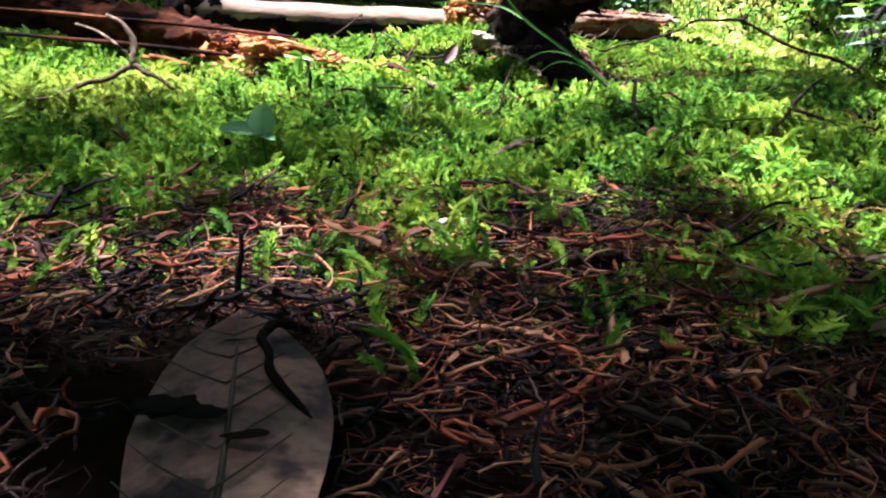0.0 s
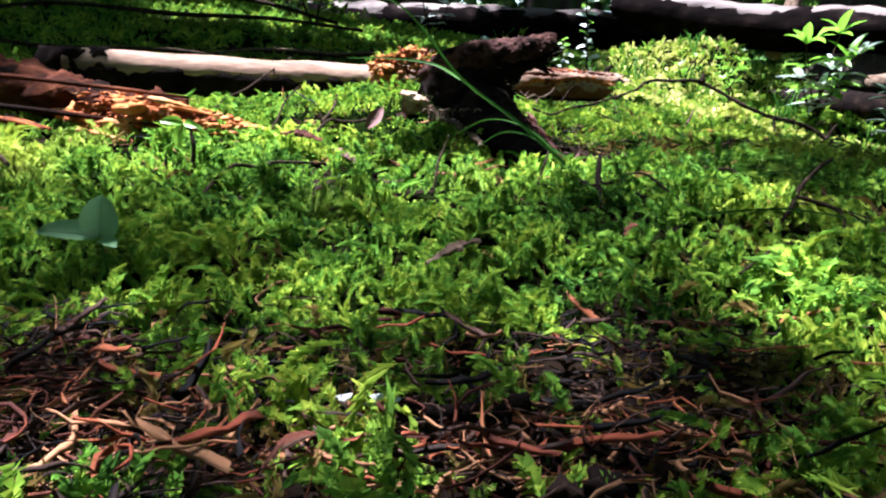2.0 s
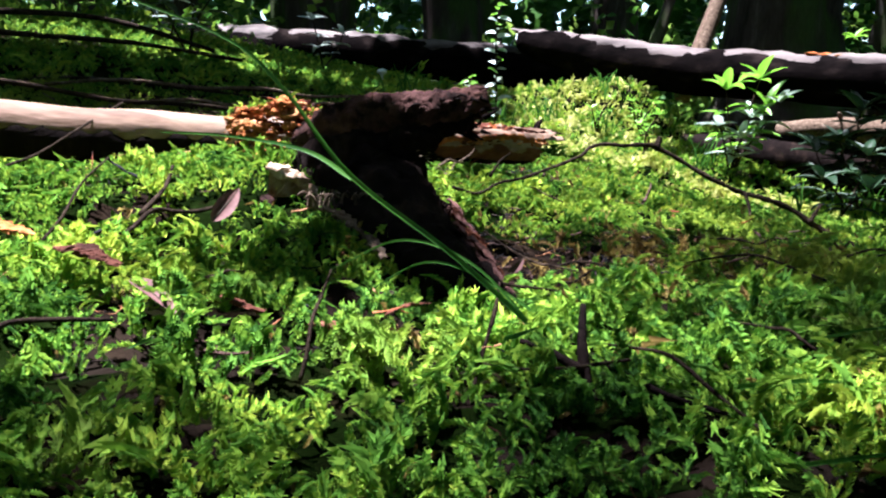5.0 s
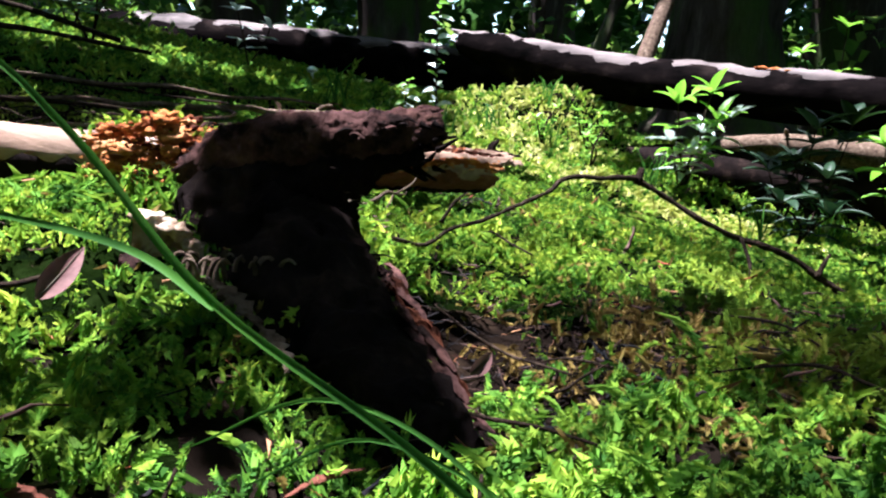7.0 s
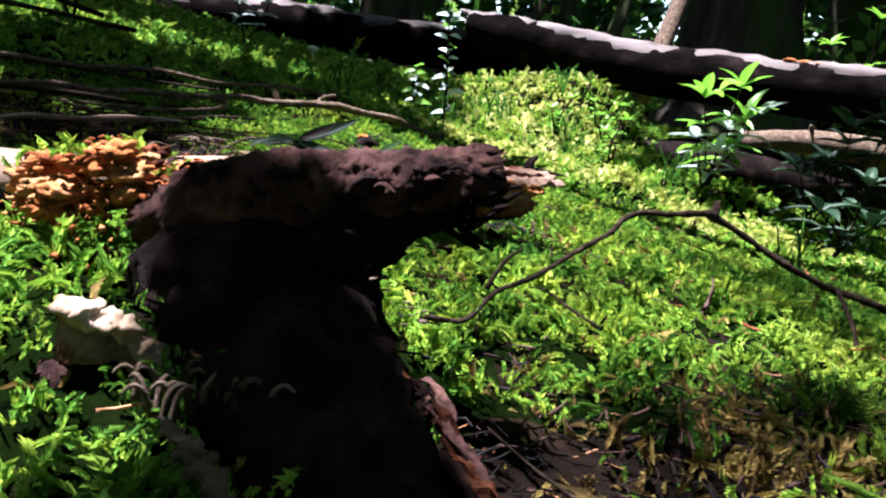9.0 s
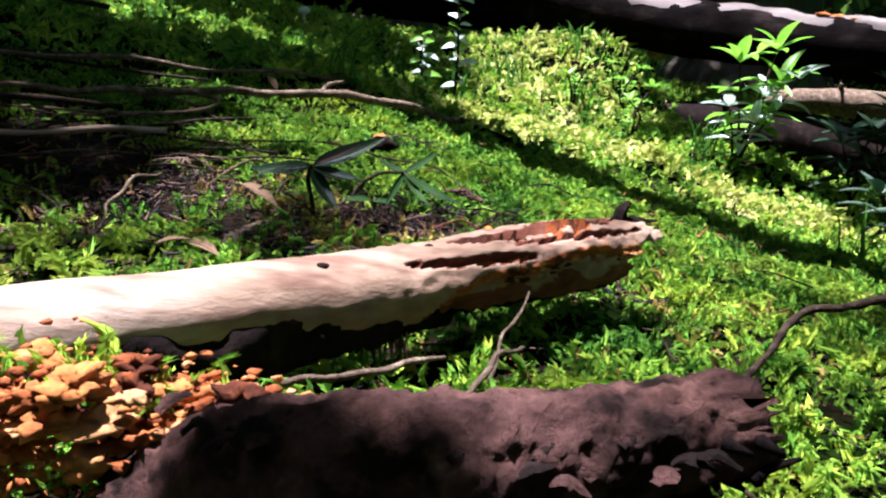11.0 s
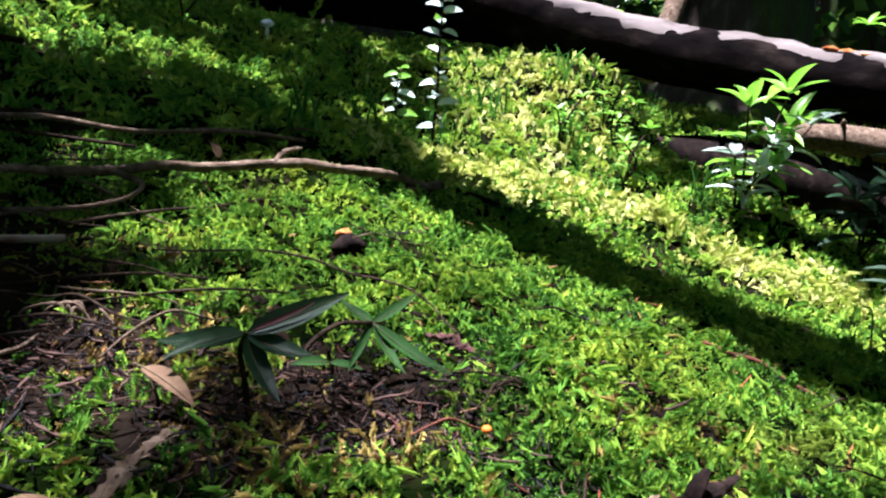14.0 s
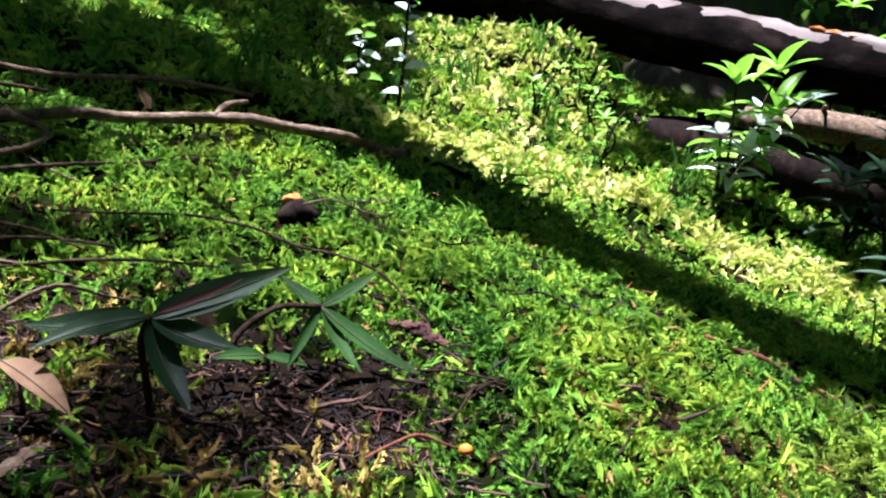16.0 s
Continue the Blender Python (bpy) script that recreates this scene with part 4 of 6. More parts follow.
stick("fallen_stick", "pale grey stick lying in moss before the pale log", on_ground([(0.19, 1.90, 0.003), (0.223, 1.927, 0.0035), (0.267, 1.97, 0.0035, .003), (0.287, 1.987, 0.0035), (0.32, 2.002, 0.002)], 0.02), PALE_TWIG, 8)
stick("fallen_stick", "short grey twig standing out of moss before the log", on_ground([(0.31, 1.925, 0.003), (0.319, 1.935, 0.003, .004), (0.347, 1.965, 0.003, .01), (0.375, 1.985, 0.002, .008)], 0.022), PALE_TWIG, 7)
stick("leaning_twig", "thin crooked twig leaning against the rotted side of the log", [(0.345, 1.975, 0.105, 0.002), (0.362, 2.0, 0.122, 0.002), (0.385, 2.03, 0.128, 0.002), (0.41, 2.06, 0.142, 0.0014)], PALE_TWIG, 6)
stick("bent_twig", "dark bent twig half buried in moss beside the seedling", on_ground([(0.22, 2.85, 0.0015), (0.31, 2.845, 0.002), (0.42, 2.83, 0.0025, .004), (0.5, 2.78, 0.002), (0.55, 2.72, 0.002), (0.56, 2.64, 0.0015)], 0.016))
stick("bent_twig", "fine brown twig lying over moss", on_ground([(0.02, 2.72, 0.002), (0.15, 2.74, 0.0025, .005), (0.28, 2.74, 0.002)], 0.02))
stick("shaded_stick", "dark decayed stick in the shaded hollow", on_ground([(0.83, 3.40, 0.008), (0.98, 3.46, 0.010), (1.15, 3.52, 0.008)], 0.02), DARK_WOOD)
stick("forked_twig", "pale forked dead twig standing out of moss", [(-0.53, 1.13, 0.105, 0.003), (-0.475, 1.19, 0.12, 0.0045), (-0.42, 1.223, 0.139, 0.0055), (-0.39, 1.215, 0.125, 0.0045), (-0.36, 1.20, 0.105, 0.003)], PALE_TWIG,
      side_twigs=[[(-0.42, 1.223, 0.139, 0.005), (-0.42, 1.24, 0.17, 0.005), (-0.435, 1.25, 0.195, 0.0035), (-0.46, 1.26, 0.21, 0.0025)],
                  [(-0.43, 1.24, 0.155, 0.0025), (-0.48, 1.28, 0.185, 0.0025), (-0.53, 1.32, 0.2, 0.0018)]])
stick("upright_twig", "dark dead twig standing upright in moss", [(-0.176, 1.255, 0.05, 0.004), (-0.181, 1.26, 0.09, 0.004), (-0.179, 1.262, 0.115, 0.0035), (-0.182, 1.268, 0.137, 0.0025)])
stick("upright_twig", "short dark twig standing in moss", [(-0.21, 1.26, 0.07, 0.003), (-0.212, 1.262, 0.10, 0.002)])
stick("upright_twig", "dark thin twig leaning out of moss", [(-0.31, 0.88, 0.04, 0.003), (-0.322, 0.90, 0.075, 0.0032), (-0.335, 0.92, 0.10, 0.002)],
      side_twigs=[[(-0.322, 0.90, 0.075, 0.002), (-0.335, 0.895, 0.088, 0.0012)]])
stick("snag", "short dark snag sticking out of the moss", [(0.274, 1.19, 0.03, 0.006), (0.28, 1.21, 0.062, 0.0055), (0.287, 1.23, 0.088, 0.003)], DARK_WOOD,
      side_twigs=[[(0.276, 1.2, 0.05, 0.004), (0.255, 1.215, 0.062, 0.003), (0.24, 1.225, 0.066, 0.002)], [(0.283, 1.2, 0.06, 0.003), (0.31, 1.15, 0.05, 0.002), (0.345, 1.11, 0.045, 0.0012)]])
stick("leaning_twig", "thin dark twig leaning against the pale log", [(-0.235, 1.55, 0.11, 0.0022), (-0.19, 1.75, 0.165, 0.0022), (-0.13, 2.0, 0.222, 0.002)])
stick("leaning_twig", "thin dark twig leaning out of moss", [(-0.13, 1.42, 0.09, 0.002), (-0.11, 1.5, 0.125, 0.002), (-0.085, 1.6, 0.17, 0.0014)])
stick("bent_twig", "dark bent twig on moss", on_ground([(-0.15, 1.14, 0.0025), (-0.125, 1.2, 0.003, .008), (-0.09, 1.25, 0.003, .01), (-0.03, 1.265, 0.002)], 0.018))
stick("forked_twig", "grey forked twig lying on the moss mound", [(-0.075, 1.50, 0.10, 0.003), (-0.04, 1.56, 0.12, 0.0035), (0.0, 1.58, 0.115, 0.003), (0.035, 1.6, 0.118, 0.0025)], TWIG,
      side_twigs=[[(-0.05, 1.55, 0.118, 0.003), (-0.035, 1.62, 0.135, 0.0025), (-0.03, 1.67, 0.155, 0.0015)]])
stick("upright_twig", "thin dark twig in moss", [(0.09, 1.22, 0.05, 0.002), (0.1, 1.24, 0.085, 0.002), (0.115, 1.26, 0.115, 0.001)])
stick("upright_twig", "thin dark twig in moss", [(0.2, 1.2, 0.04, 0.002), (0.225, 1.24, 0.08, 0.002), (0.235, 1.26, 0.1, 0.001)])
stick("litter_stick", "dark decayed stick with white fungal bits on its end", on_ground([(-0.05, 0.725, 0.004), (0.0, 0.708, 0.006, .004), (0.05, 0.693, 0.007, .003), (0.105, 0.69, 0.008)], 0.008), DARK_WOOD, 8)
for x, y in ((0.008, 0.697), (0.022, 0.692), (0.031, 0.689)):
    bm = bmesh.new()
    lump(bm, (x, y, ground_z(x, y) + 0.017), 0.0036, (1.6, 1, 0.7), 0.9, 260, 3)
    tagged(mesh_object("fungus_bit", bm, WHITE), "small white fungal bit on a decayed stick", "fungus", "white fungal bits")
stick("dead_twig", "grey dead twig with a fork sticking out of moss", [(0.40, 1.03, 0.03, 0.003), (0.445, 1.075, 0.055, 0.0035), (0.47, 1.09, 0.075, 0.003), (0.492, 1.095, 0.088, 0.002)], TWIG,
      side_twigs=[[(0.445, 1.075, 0.055, 0.0025), (0.47, 1.04, 0.045, 0.002), (0.455, 1.0, 0.035, 0.0015)]])
random.seed(5)
for k in range(20):
    x, y = random.uniform(0.3, 0.75), random.uniform(0.85, 1.55)
    a, s = random.uniform(0, 3.14), random.uniform(0.05, 0.14)
    c, d = math.cos(a) * s, math.sin(a) * s
    stick("thin_twig", "fine dark twig lying in the moss", on_ground([(x, y, 0.0015), (x + c * 0.5 + random.uniform(-.01, .01), y + d * 0.5, 0.002, random.uniform(0, .012)), (x + c, y + d, 0.001)], 0.016),
          TWIG, 5, group="twigs in the moss")
for k in range(40):
    x, y = random.uniform(-0.45, 0.3), random.uniform(2.55, 3.1)
    if x > 0.15 and y > 2.7:
        continue
    a, s = random.gauss(0.2, 0.5), random.uniform(0.08, 0.25)
    c, d = math.cos(a) * s, math.sin(a) * s
    stick("thin_twig", "fine brown twig lying in the shaded litter", on_ground([(x, y, 0.0015), (x + c * 0.5, y + d * 0.5 + random.uniform(-.02, .02), 0.0025, random.uniform(0, .02)), (x + c, y + d, 0.0012)], 0.016),
          TWIG if k % 3 else PALE_TWIG, 5, group="twigs in the litter")
for k in range(14):
    x, y = random.uniform(0.4, 1.3), random.uniform(1.7, 3.0)
    a, s = random.uniform(0, 3.14), random.uniform(0.04, 0.12)
    c, d = math.cos(a) * s, math.sin(a) * s
    stick("thin_twig", "fine dark twig on the mossy slope", on_ground([(x, y, 0.0015), (x + c * 0.5, y + d * 0.5, 0.002, random.uniform(0, .012)), (x + c, y + d, 0.001)], 0.018), TWIG, 5, group="twigs on the slope")

# ---------------------------------------------------------------- fallen leaves, fungi and small things


def fallen_leaf(name, label, base, tip, width, mat, up=(0, 0, 1), sag=0.08, cup=0.2, wavy=0.0, stalk=None, point=0.75, blunt=0.8):
    ob = thing(name, label, "leaf")
    bm = bmesh.new()
    blade(bm, base, tip, width, up, sag, cup, 12, point, 0.05, wavy, blunt)
    part("leaf_blade", bm, mat, ob)
    bm = bmesh.new()
    rib(bm, base, tip, 0.0009 if width < 0.06 else 0.0018, up, sag, 0.05)
    part("midrib", bm, MIDRIB, ob)
    if stalk:
        bm = bmesh.new()
        tube(bm, [(*base, 0.0012), (*((Vector(base) + Vector(stalk)) / 2 + Vector((0, 0, 0.003))), 0.001), (*stalk, 0.0008)], 5, 4)
        part("stalk", bm, MIDRIB, ob)
    return ob


big = fallen_leaf("fallen_leaf", "large grey-brown dead leaf with dark spots on the litter", (-0.064, 0.20, 0.020), (-0.113, 0.478, 0.026), 0.086, DEAD_LEAF, sag=0.02, cup=-0.10, point=1.12, wavy=0.004, blunt=0.6)
for k in range(7):
    t = 0.16 + 0.11 * k
    p = Vector((-0.064, 0.20, 0.0)).lerp(Vector((-0.113, 0.478, 0.0)), t)
    for s in (-1, 1):
        q = p + Vector((s * 0.033 - 0.012, 0.045, 0)) * (1 if k < 5 else 0.6)
        bm = bmesh.new()
        tube(bm, [(p.x, p.y, 0.0292, 0.0007), ((p.x + q.x) / 2, (p.y + q.y) / 2 - 0.004, 0.0288, 0.0006), (q.x, q.y, 0.0262, 0.0004)], 4, 4)
        part("vein", bm, MIDRIB, big)
for x, y, s, squash in [(-0.113, 0.34, 0.013, (1.2, 1.0, 0.06)), (-0.098, 0.335, 0.009, (1.2, 0.8, 0.06)), (-0.072, 0.312, 0.006, (1.5, 0.6, 0.08)), (-0.100, 0.415, 0.0035, (2.0, 0.5, 0.1))]:
    bm = bmesh.new()
    lump(bm, (x, y, 0.0315), s, squash, 0.8, 70, 3)
    part("decay_spot", bm, DARK_WOOD, big, "dark decayed spot")
stick("curved_rootlet", "dark curved rootlet lying over the dead leaf", [(-0.07, 0.455, 0.02, 0.003), (-0.082, 0.43, 0.034, 0.0035), (-0.083, 0.40, 0.037, 0.0035), (-0.072, 0.365, 0.034, 0.003), (-0.05, 0.34, 0.02, 0.002)], DARK_WOOD)
stick("upright_twig", "thin dark twig standing in litter beside the leaf", [(-0.12, 0.50, 0.01, 0.003), (-0.118, 0.505, 0.04, 0.003), (-0.115, 0.51, 0.065, 0.002)], DARK_WOOD)
fallen_leaf("fallen_leaf", "tan dry narrow leaf lying on moss", (0.208, 2.50, 0.147), (0.250, 2.462, 0.124), 0.024, TAN_LEAF, sag=0.06, stalk=(0.195, 2.52, 0.14))
fallen_leaf("fallen_leaf", "plum-brown dry leaf caught on a twig", (0.015, 1.575, 0.105), (0.043, 1.61, 0.135), 0.02, PLUM_LEAF, (0.3, -1, 0.4), 0.05)
fallen_leaf("fallen_leaf", "curled reddish-brown dry leaf in the moss", (-0.03, 1.345, 0.096), (0.008, 1.29, 0.080), 0.018, PLUM_LEAF, sag=0.05)
fallen_leaf("fallen_leaf", "pinkish pale dry leaf among litter", (0.14, 2.35, 0.115), (0.172, 2.30, 0.115), 0.02, TAN_LEAF, (0.2, -0.6, 1), 0.1)
fallen_leaf("fallen_leaf", "small pale dry leaf among litter", (0.11, 2.345, 0.116), (0.15, 2.35, 0.118), 0.012, TAN_LEAF, sag=0.1)
fallen_leaf("fallen_leaf", "grey dry leaf standing by the root", (0.315, 1.52, 0.05), (0.335, 1.53, 0.062), 0.013, PLUM_LEAF, (0.2, -1, 0.3), 0.08)
fallen_leaf("fallen_leaf", "brown dry leaf standing on the shaded stick", (0.33, 3.2, 0.195), (0.315, 3.22, 0.222), 0.016, TAN_LEAF, (0.6, -1, 0.1))
fallen_leaf("fallen_leaf", "grey dry leaf lying in the shade", (0.47, 3.42, 0.205), (0.53, 3.43, 0.205), 0.03, TAN_LEAF)
fallen_leaf("fallen_leaf", "orange-brown dry leaf under the seedling", (-0.245, 0.745, 0.04), (-0.255, 0.755, 0.056), 0.014, RED_WOOD, (0.3, -1, 0.5))
for k, (x, y) in enumerate([(-0.2, 0.6), (0.02, 0.52), (-0.3, 0.5), (0.25, 0.47), (-0.02, 0.62), (0.3, 0.58)]):
    fallen_leaf("fallen_leaf", "small bronze leaf fragment among the rootlets", (x, y, ground_z(x, y) + 0.018), (x + 0.018, y + 0.008 * (-1) ** k, ground_z(x, y) + 0.022), 0.012, TAN_LEAF if k % 2 else RED_WOOD)


def wood_chip(label, a, b, r, mat):
    ob = thing("wood_chip", label, "wood chip", group="wood chips")
    bm = bmesh.new()
    m = (Vector(a) + Vector(b)) / 2 + Vector((0, 0, 0.003))
    tube(bm, [(*a, r * 0.4), (*m, r), (*b, r * 0.5)], 12, 12, 1.3, 150, 0.4, ragged=0.004)
    part("chip", bm, mat, ob, smooth=False)
    return ob


wood_chip("pinkish split wood chip lying on moss", (0.068, 0.945, 0.036), (0.112, 0.982, 0.044), 0.006, PALE_TWIG)
wood_chip("reddish bark chip in moss", (-0.09, 1.39, 0.115), (-0.04, 1.35, 0.108), 0.008, RED_WOOD)
wood_chip("orange wood chip by the red log", (-0.2, 1.5, 0.125), (-0.12, 1.44, 0.118), 0.010, ROTTEN)
wood_chip("reddish bark chip in moss", (0.10, 1.31, 0.064), (0.14, 1.29, 0.058), 0.006, RED_WOOD)
wood_chip("reddish bark chip in moss", (0.02, 1.335, 0.08), (0.065, 1.325, 0.072), 0.006, RED_WOOD)
wood_chip("reddish bark chip in moss", (0.25, 1.0, 0.04), (0.262, 1.01, 0.046), 0.004, RED_WOOD)
wood_chip("pale lichen-crusted root lying in moss", (0.130, 1.57, 0.117), (0.160, 1.51, 0.100), 0.0065, PALE_TWIG)
wood_chip("pale lichen-crusted root lying in moss", (0.162, 1.505, 0.099), (0.176, 1.46, 0.084), 0.006, PALE_TWIG)
wood_chip("thin reddish root in moss", (0.165, 1.335, 0.062), (0.20, 1.35, 0.064), 0.003, RED_WOOD)
wood_chip("pale mossy piece of rotten branch", (0.16, 2.34, 0.104), (0.235, 2.45, 0.112), 0.008, PALE_TWIG)
wood_chip("dark bark chunk lit at its edge", (0.52, 2.63, 0.105), (0.56, 2.60, 0.095), 0.010, PLUM_BARK)
wood_chip("reddish bark chip by the stick end", (0.69, 3.31, 0.12), (0.705, 3.29, 0.11), 0.012, RED_WOOD)

cup = thing("cup_fungus", "dark hollow cup with an orange rim in moss", "fungus")
bm = bmesh.new()
lump(bm, (0.492, 2.93, 0.122), 0.022, (1.1, 0.9, 0.75), 0.3, 60, 3)
part("cup_body", bm, DARK_WOOD, cup)
bm = bmesh.new()
lump(bm, (0.487, 2.942, 0.138), 0.010, (1.2, 0.7, 0.6), 0.7, 140, 3)
part("rim", bm, ROTTEN, cup, "bright orange-brown rim")
stick("thin_twig", "pale thin twig on moss by the cup", on_ground([(0.49, 2.90, 0.002, .008), (0.55, 2.93, 0.002, .01), (0.62, 2.96, 0.0015)], 0.02), PALE_TWIG, 5)

fung = thing("bracket_fungus", "pale cream bracket fungus with a brown underside on the mound", "fungus")
random.seed(8)
bm = bmesh.new()
rows = []
for i in range(11):
    r = i / 10
    row = []
    for k in range(41):
        a = radians(-12 + 96 * k / 40)
        rim = 0.060 * (1 + 0.12 * math.sin(3.1 * a + 1) + 0.07 * noise.noise((k * 0.35, 2, 5)))
        p = Vector((0.070, 1.652, 0.105)) + Vector((math.cos(a), -0.45 + 0.35 * r, 0.78 * math.sin(a) + 0.05)) * rim * r
        p += Vector((0.2, -0.8, 0.5)) * (0.003 * r * r * math.sin(k * 0.9 + 2 * noise.noise((k * 0.2, 1, 1))) + 0.007 * r * noise.noise((k * 0.45, i * 0.4, 1)))
        row.append(bm.verts.new(p))
    rows.append(row)
for r0, r1 in zip(rows, rows[1:]):
    for k in range(40):
        bm.faces.new((r0[k], r1[k], r1[k + 1], r0[k + 1]))
bmesh.ops.solidify(bm, geom=bm.faces[:], thickness=0.006)
part("cap", bm, FUNGUS, fung)
for k in range(16):
    a = radians(-8 + 88 * k / 15)
    p = Vector((0.070, 1.650, 0.107)) + Vector((math.cos(a), -0.10, 0.78 * math.sin(a) + 0.05)) * 0.058 * random.uniform(0.86, 1.04)
    bm = bmesh.new()
    lump(bm, p, random.uniform(0.005, 0.009), (1.1, 1.0, 0.8), 0.7, 130, 3)
    part("lobe", bm, FUNGUS, fung)
bm = bmesh.new()
lump(bm, (0.072, 1.645, 0.103), 0.017, (1, 0.8, 1.1), 0.3, 50, 3)
part("stalk", bm, PLUM_BARK, fung, "dark plum-brown stalk")

coral = thing("curled_lichen", "tuft of pale curled lichen at the foot of the stump", "lichen")
for k in range(26):
    bm = bmesh.new()
    p = Vector((random.uniform(0.115, 0.18), random.uniform(1.575, 1.62), 0.110))
    a = random.uniform(0, 6.28)
    tube(bm, [(*p, 0.002), (p.x + .004 * math.cos(a), p.y + .004 * math.sin(a), p.z + 0.014, 0.0017), (p.x + .010 * math.cos(a), p.y + .008 * math.sin(a), p.z + 0.018, 0.0013), (p.x + .015 * math.cos(a), p.y + .01 * math.sin(a), p.z + 0.014, 0.001)], 4, 4)
    part("lobe", bm, PALE_TWIG, coral)

cone = thing("dark_cone", "small black decayed cone half sunk in litter", "cone")
for p, s in (((0.122, 0.60, 0.008), 0.013), ((0.105, 0.603, 0.006), 0.010)):
    bm = bmesh.new()
    lump(bm, p, s * 0.9, (1, 1, 0.9), 0.6, 140, 4)
    part("cone_body", bm, DARK_WOOD, cone)

bm = bmesh.new()
lump(bm, (0.506, 2.415, 0.100), 0.0046, (1.1, 1, 0.9), 0.08, 60, 3)
tagged(mesh_object("fallen_berry", bm, BERRY), "small round orange berry lying on moss", "berry")
stick("thin_twig", "fine orange-brown twig beside the berry", on_ground([(0.43, 2.41, 0.0012), (0.47, 2.42, 0.0018, .004), (0.505, 2.425, 0.0012)], 0.02), RED_WOOD, 5)

bit = thing("curled_bark", "grey curled bark piece standing in moss", "bark")
bm = bmesh.new()
blade(bm, (1.195, 2.69, -0.095), (1.21, 2.70, -0.062), 0.026, (0.3, -1, 0), 0.1, 0.6, 8)
part("curl", bm, BARK, bit)
bm = bmesh.new()
lump(bm, (1.17, 2.70, -0.085), 0.026, (1.2, 1, 0.7), 0.4, 50, 2)
part("chunk", bm, DARK_WOOD, bit)
stick("root", "thin reddish root beside the curled bark", on_ground([(1.02, 2.78, 0.004), (1.1, 2.74, 0.005, .004), (1.17, 2.69, 0.005)], 0.012), RED_WOOD)

roots = thing("pale_roots", "pale looped roots hanging in the shaded hollow", "root")
for k in range(6):
    bm = bmesh.new()
    x, y = 0.125 + random.uniform(-.03, .03), 2.67 + random.uniform(-.03, .03)
    tube(bm, [(x, y, 0.115, 0.0014), (x + random.uniform(-.02, .02), y, 0.14, 0.0018), (x + random.uniform(0, .03), y - 0.01, 0.152, 0.0018), (x + random.uniform(.01, .04), y - 0.02, 0.13, 0.0012)], 5, 5)
    part("root_strand", bm, PALE_TWIG, roots)
stick("root", "thin pale crooked root in moss", on_ground([(0.055, 2.36, 0.002), (0.06, 2.43, 0.0025, .012), (0.085, 2.52, 0.003, .008), (0.115, 2.6, 0.002)], 0.018), PALE_TWIG)

# ---------------------------------------------------------------- seedlings and plants


def leafy_stem(name, label, stem, leaves, mat=LEAF, stem_mat=TWIG, group="", rim=MIDRIB, category="plant", blunt=0.8):
    """stem: tube points. leaves: (base, tip, width, up, sag)."""
    ob = thing(name, label, category, group=group)
    for s in (stem if isinstance(stem[0], list) else [stem]):
        bm = bmesh.new()
        tube(bm, s, 6, 5, 0.1, 80)
        part("stem", bm, stem_mat, ob)
    for q in leaves:
        base, tip, w, up, sag = q[:5]
        bm = bmesh.new()
        blade(bm, base, tip, w, up, sag, 0.22, 9, blunt=blunt)
        leaf = part("leaf", bm, q[5] if len(q) > 5 else mat, ob)
        if w > 0.012:
            bm = bmesh.new()
            rib(bm, base, tip, 0.0007, up, sag)
            part("midrib", bm, rim, leaf)
    return ob


N1, N2 = Vector((0.300, 2.52, 0.165)), Vector((0.440, 2.589, 0.140))
seedling = leafy_stem("evergreen_seedling", "dark glossy evergreen seedling with long whorled leaves in litter",
                      [(0.302, 2.51, 0.085, 0.0035), (0.297, 2.505, 0.125, 0.003), (0.294, 2.515, 0.150, 0.003), (*N1, 0.003)],
                      [(N1, (0.221, 2.519, 0.163), 0.0245, (0.1, -0.5, 1), -0.08), (N1, (0.226, 2.490, 0.158), 0.0187, (0, -0.3, 1), 0.06),
                       (N1, (0.397, 2.52, 0.201), 0.0234, (-0.3, -1, 0.9), -0.05), (N1, (0.357, 2.486, 0.153), 0.0225, (0, -0.5, 1), -0.1),
                       (N1, (0.323, 2.463, 0.121), 0.0225, (0.4, -1, 0.5), -0.12)])
bm = bmesh.new()
blade(bm, N1 + Vector((0.006, -0.003, 0.0045)), N1 + Vector((0.062, -0.003, 0.0285)), 0.006, (-0.3, -1, 0.9), -0.05, 0.2, 8)
part("stain", bm, PLUM_STAIN, seedling, "wine-red decayed streak on a leaf")
leafy_stem("evergreen_seedling", "dark evergreen seedling with drooping narrow leaves on an arched stem",
           [(0.362, 2.58, 0.085, 0.003), (0.371, 2.59, 0.116, 0.003), (0.404, 2.595, 0.138, 0.0028), (*N2, 0.0025)],
           [(N2, (0.493, 2.606, 0.165), 0.0125, (0, -0.5, 1), -0.06), (N2, (0.414, 2.633, 0.152), 0.0135, (0, -0.5, 1), -0.06),
            (N2, (0.507, 2.517, 0.108), 0.0165, (0.2, -0.8, 1), -0.08), (N2, (0.462, 2.532, 0.105), 0.0125, (0.2, -0.8, 0.8), -0.08),
            (N2, (0.407, 2.557, 0.101), 0.0095, (0, -1, 0.5), -0.06)], DULL_LEAF)
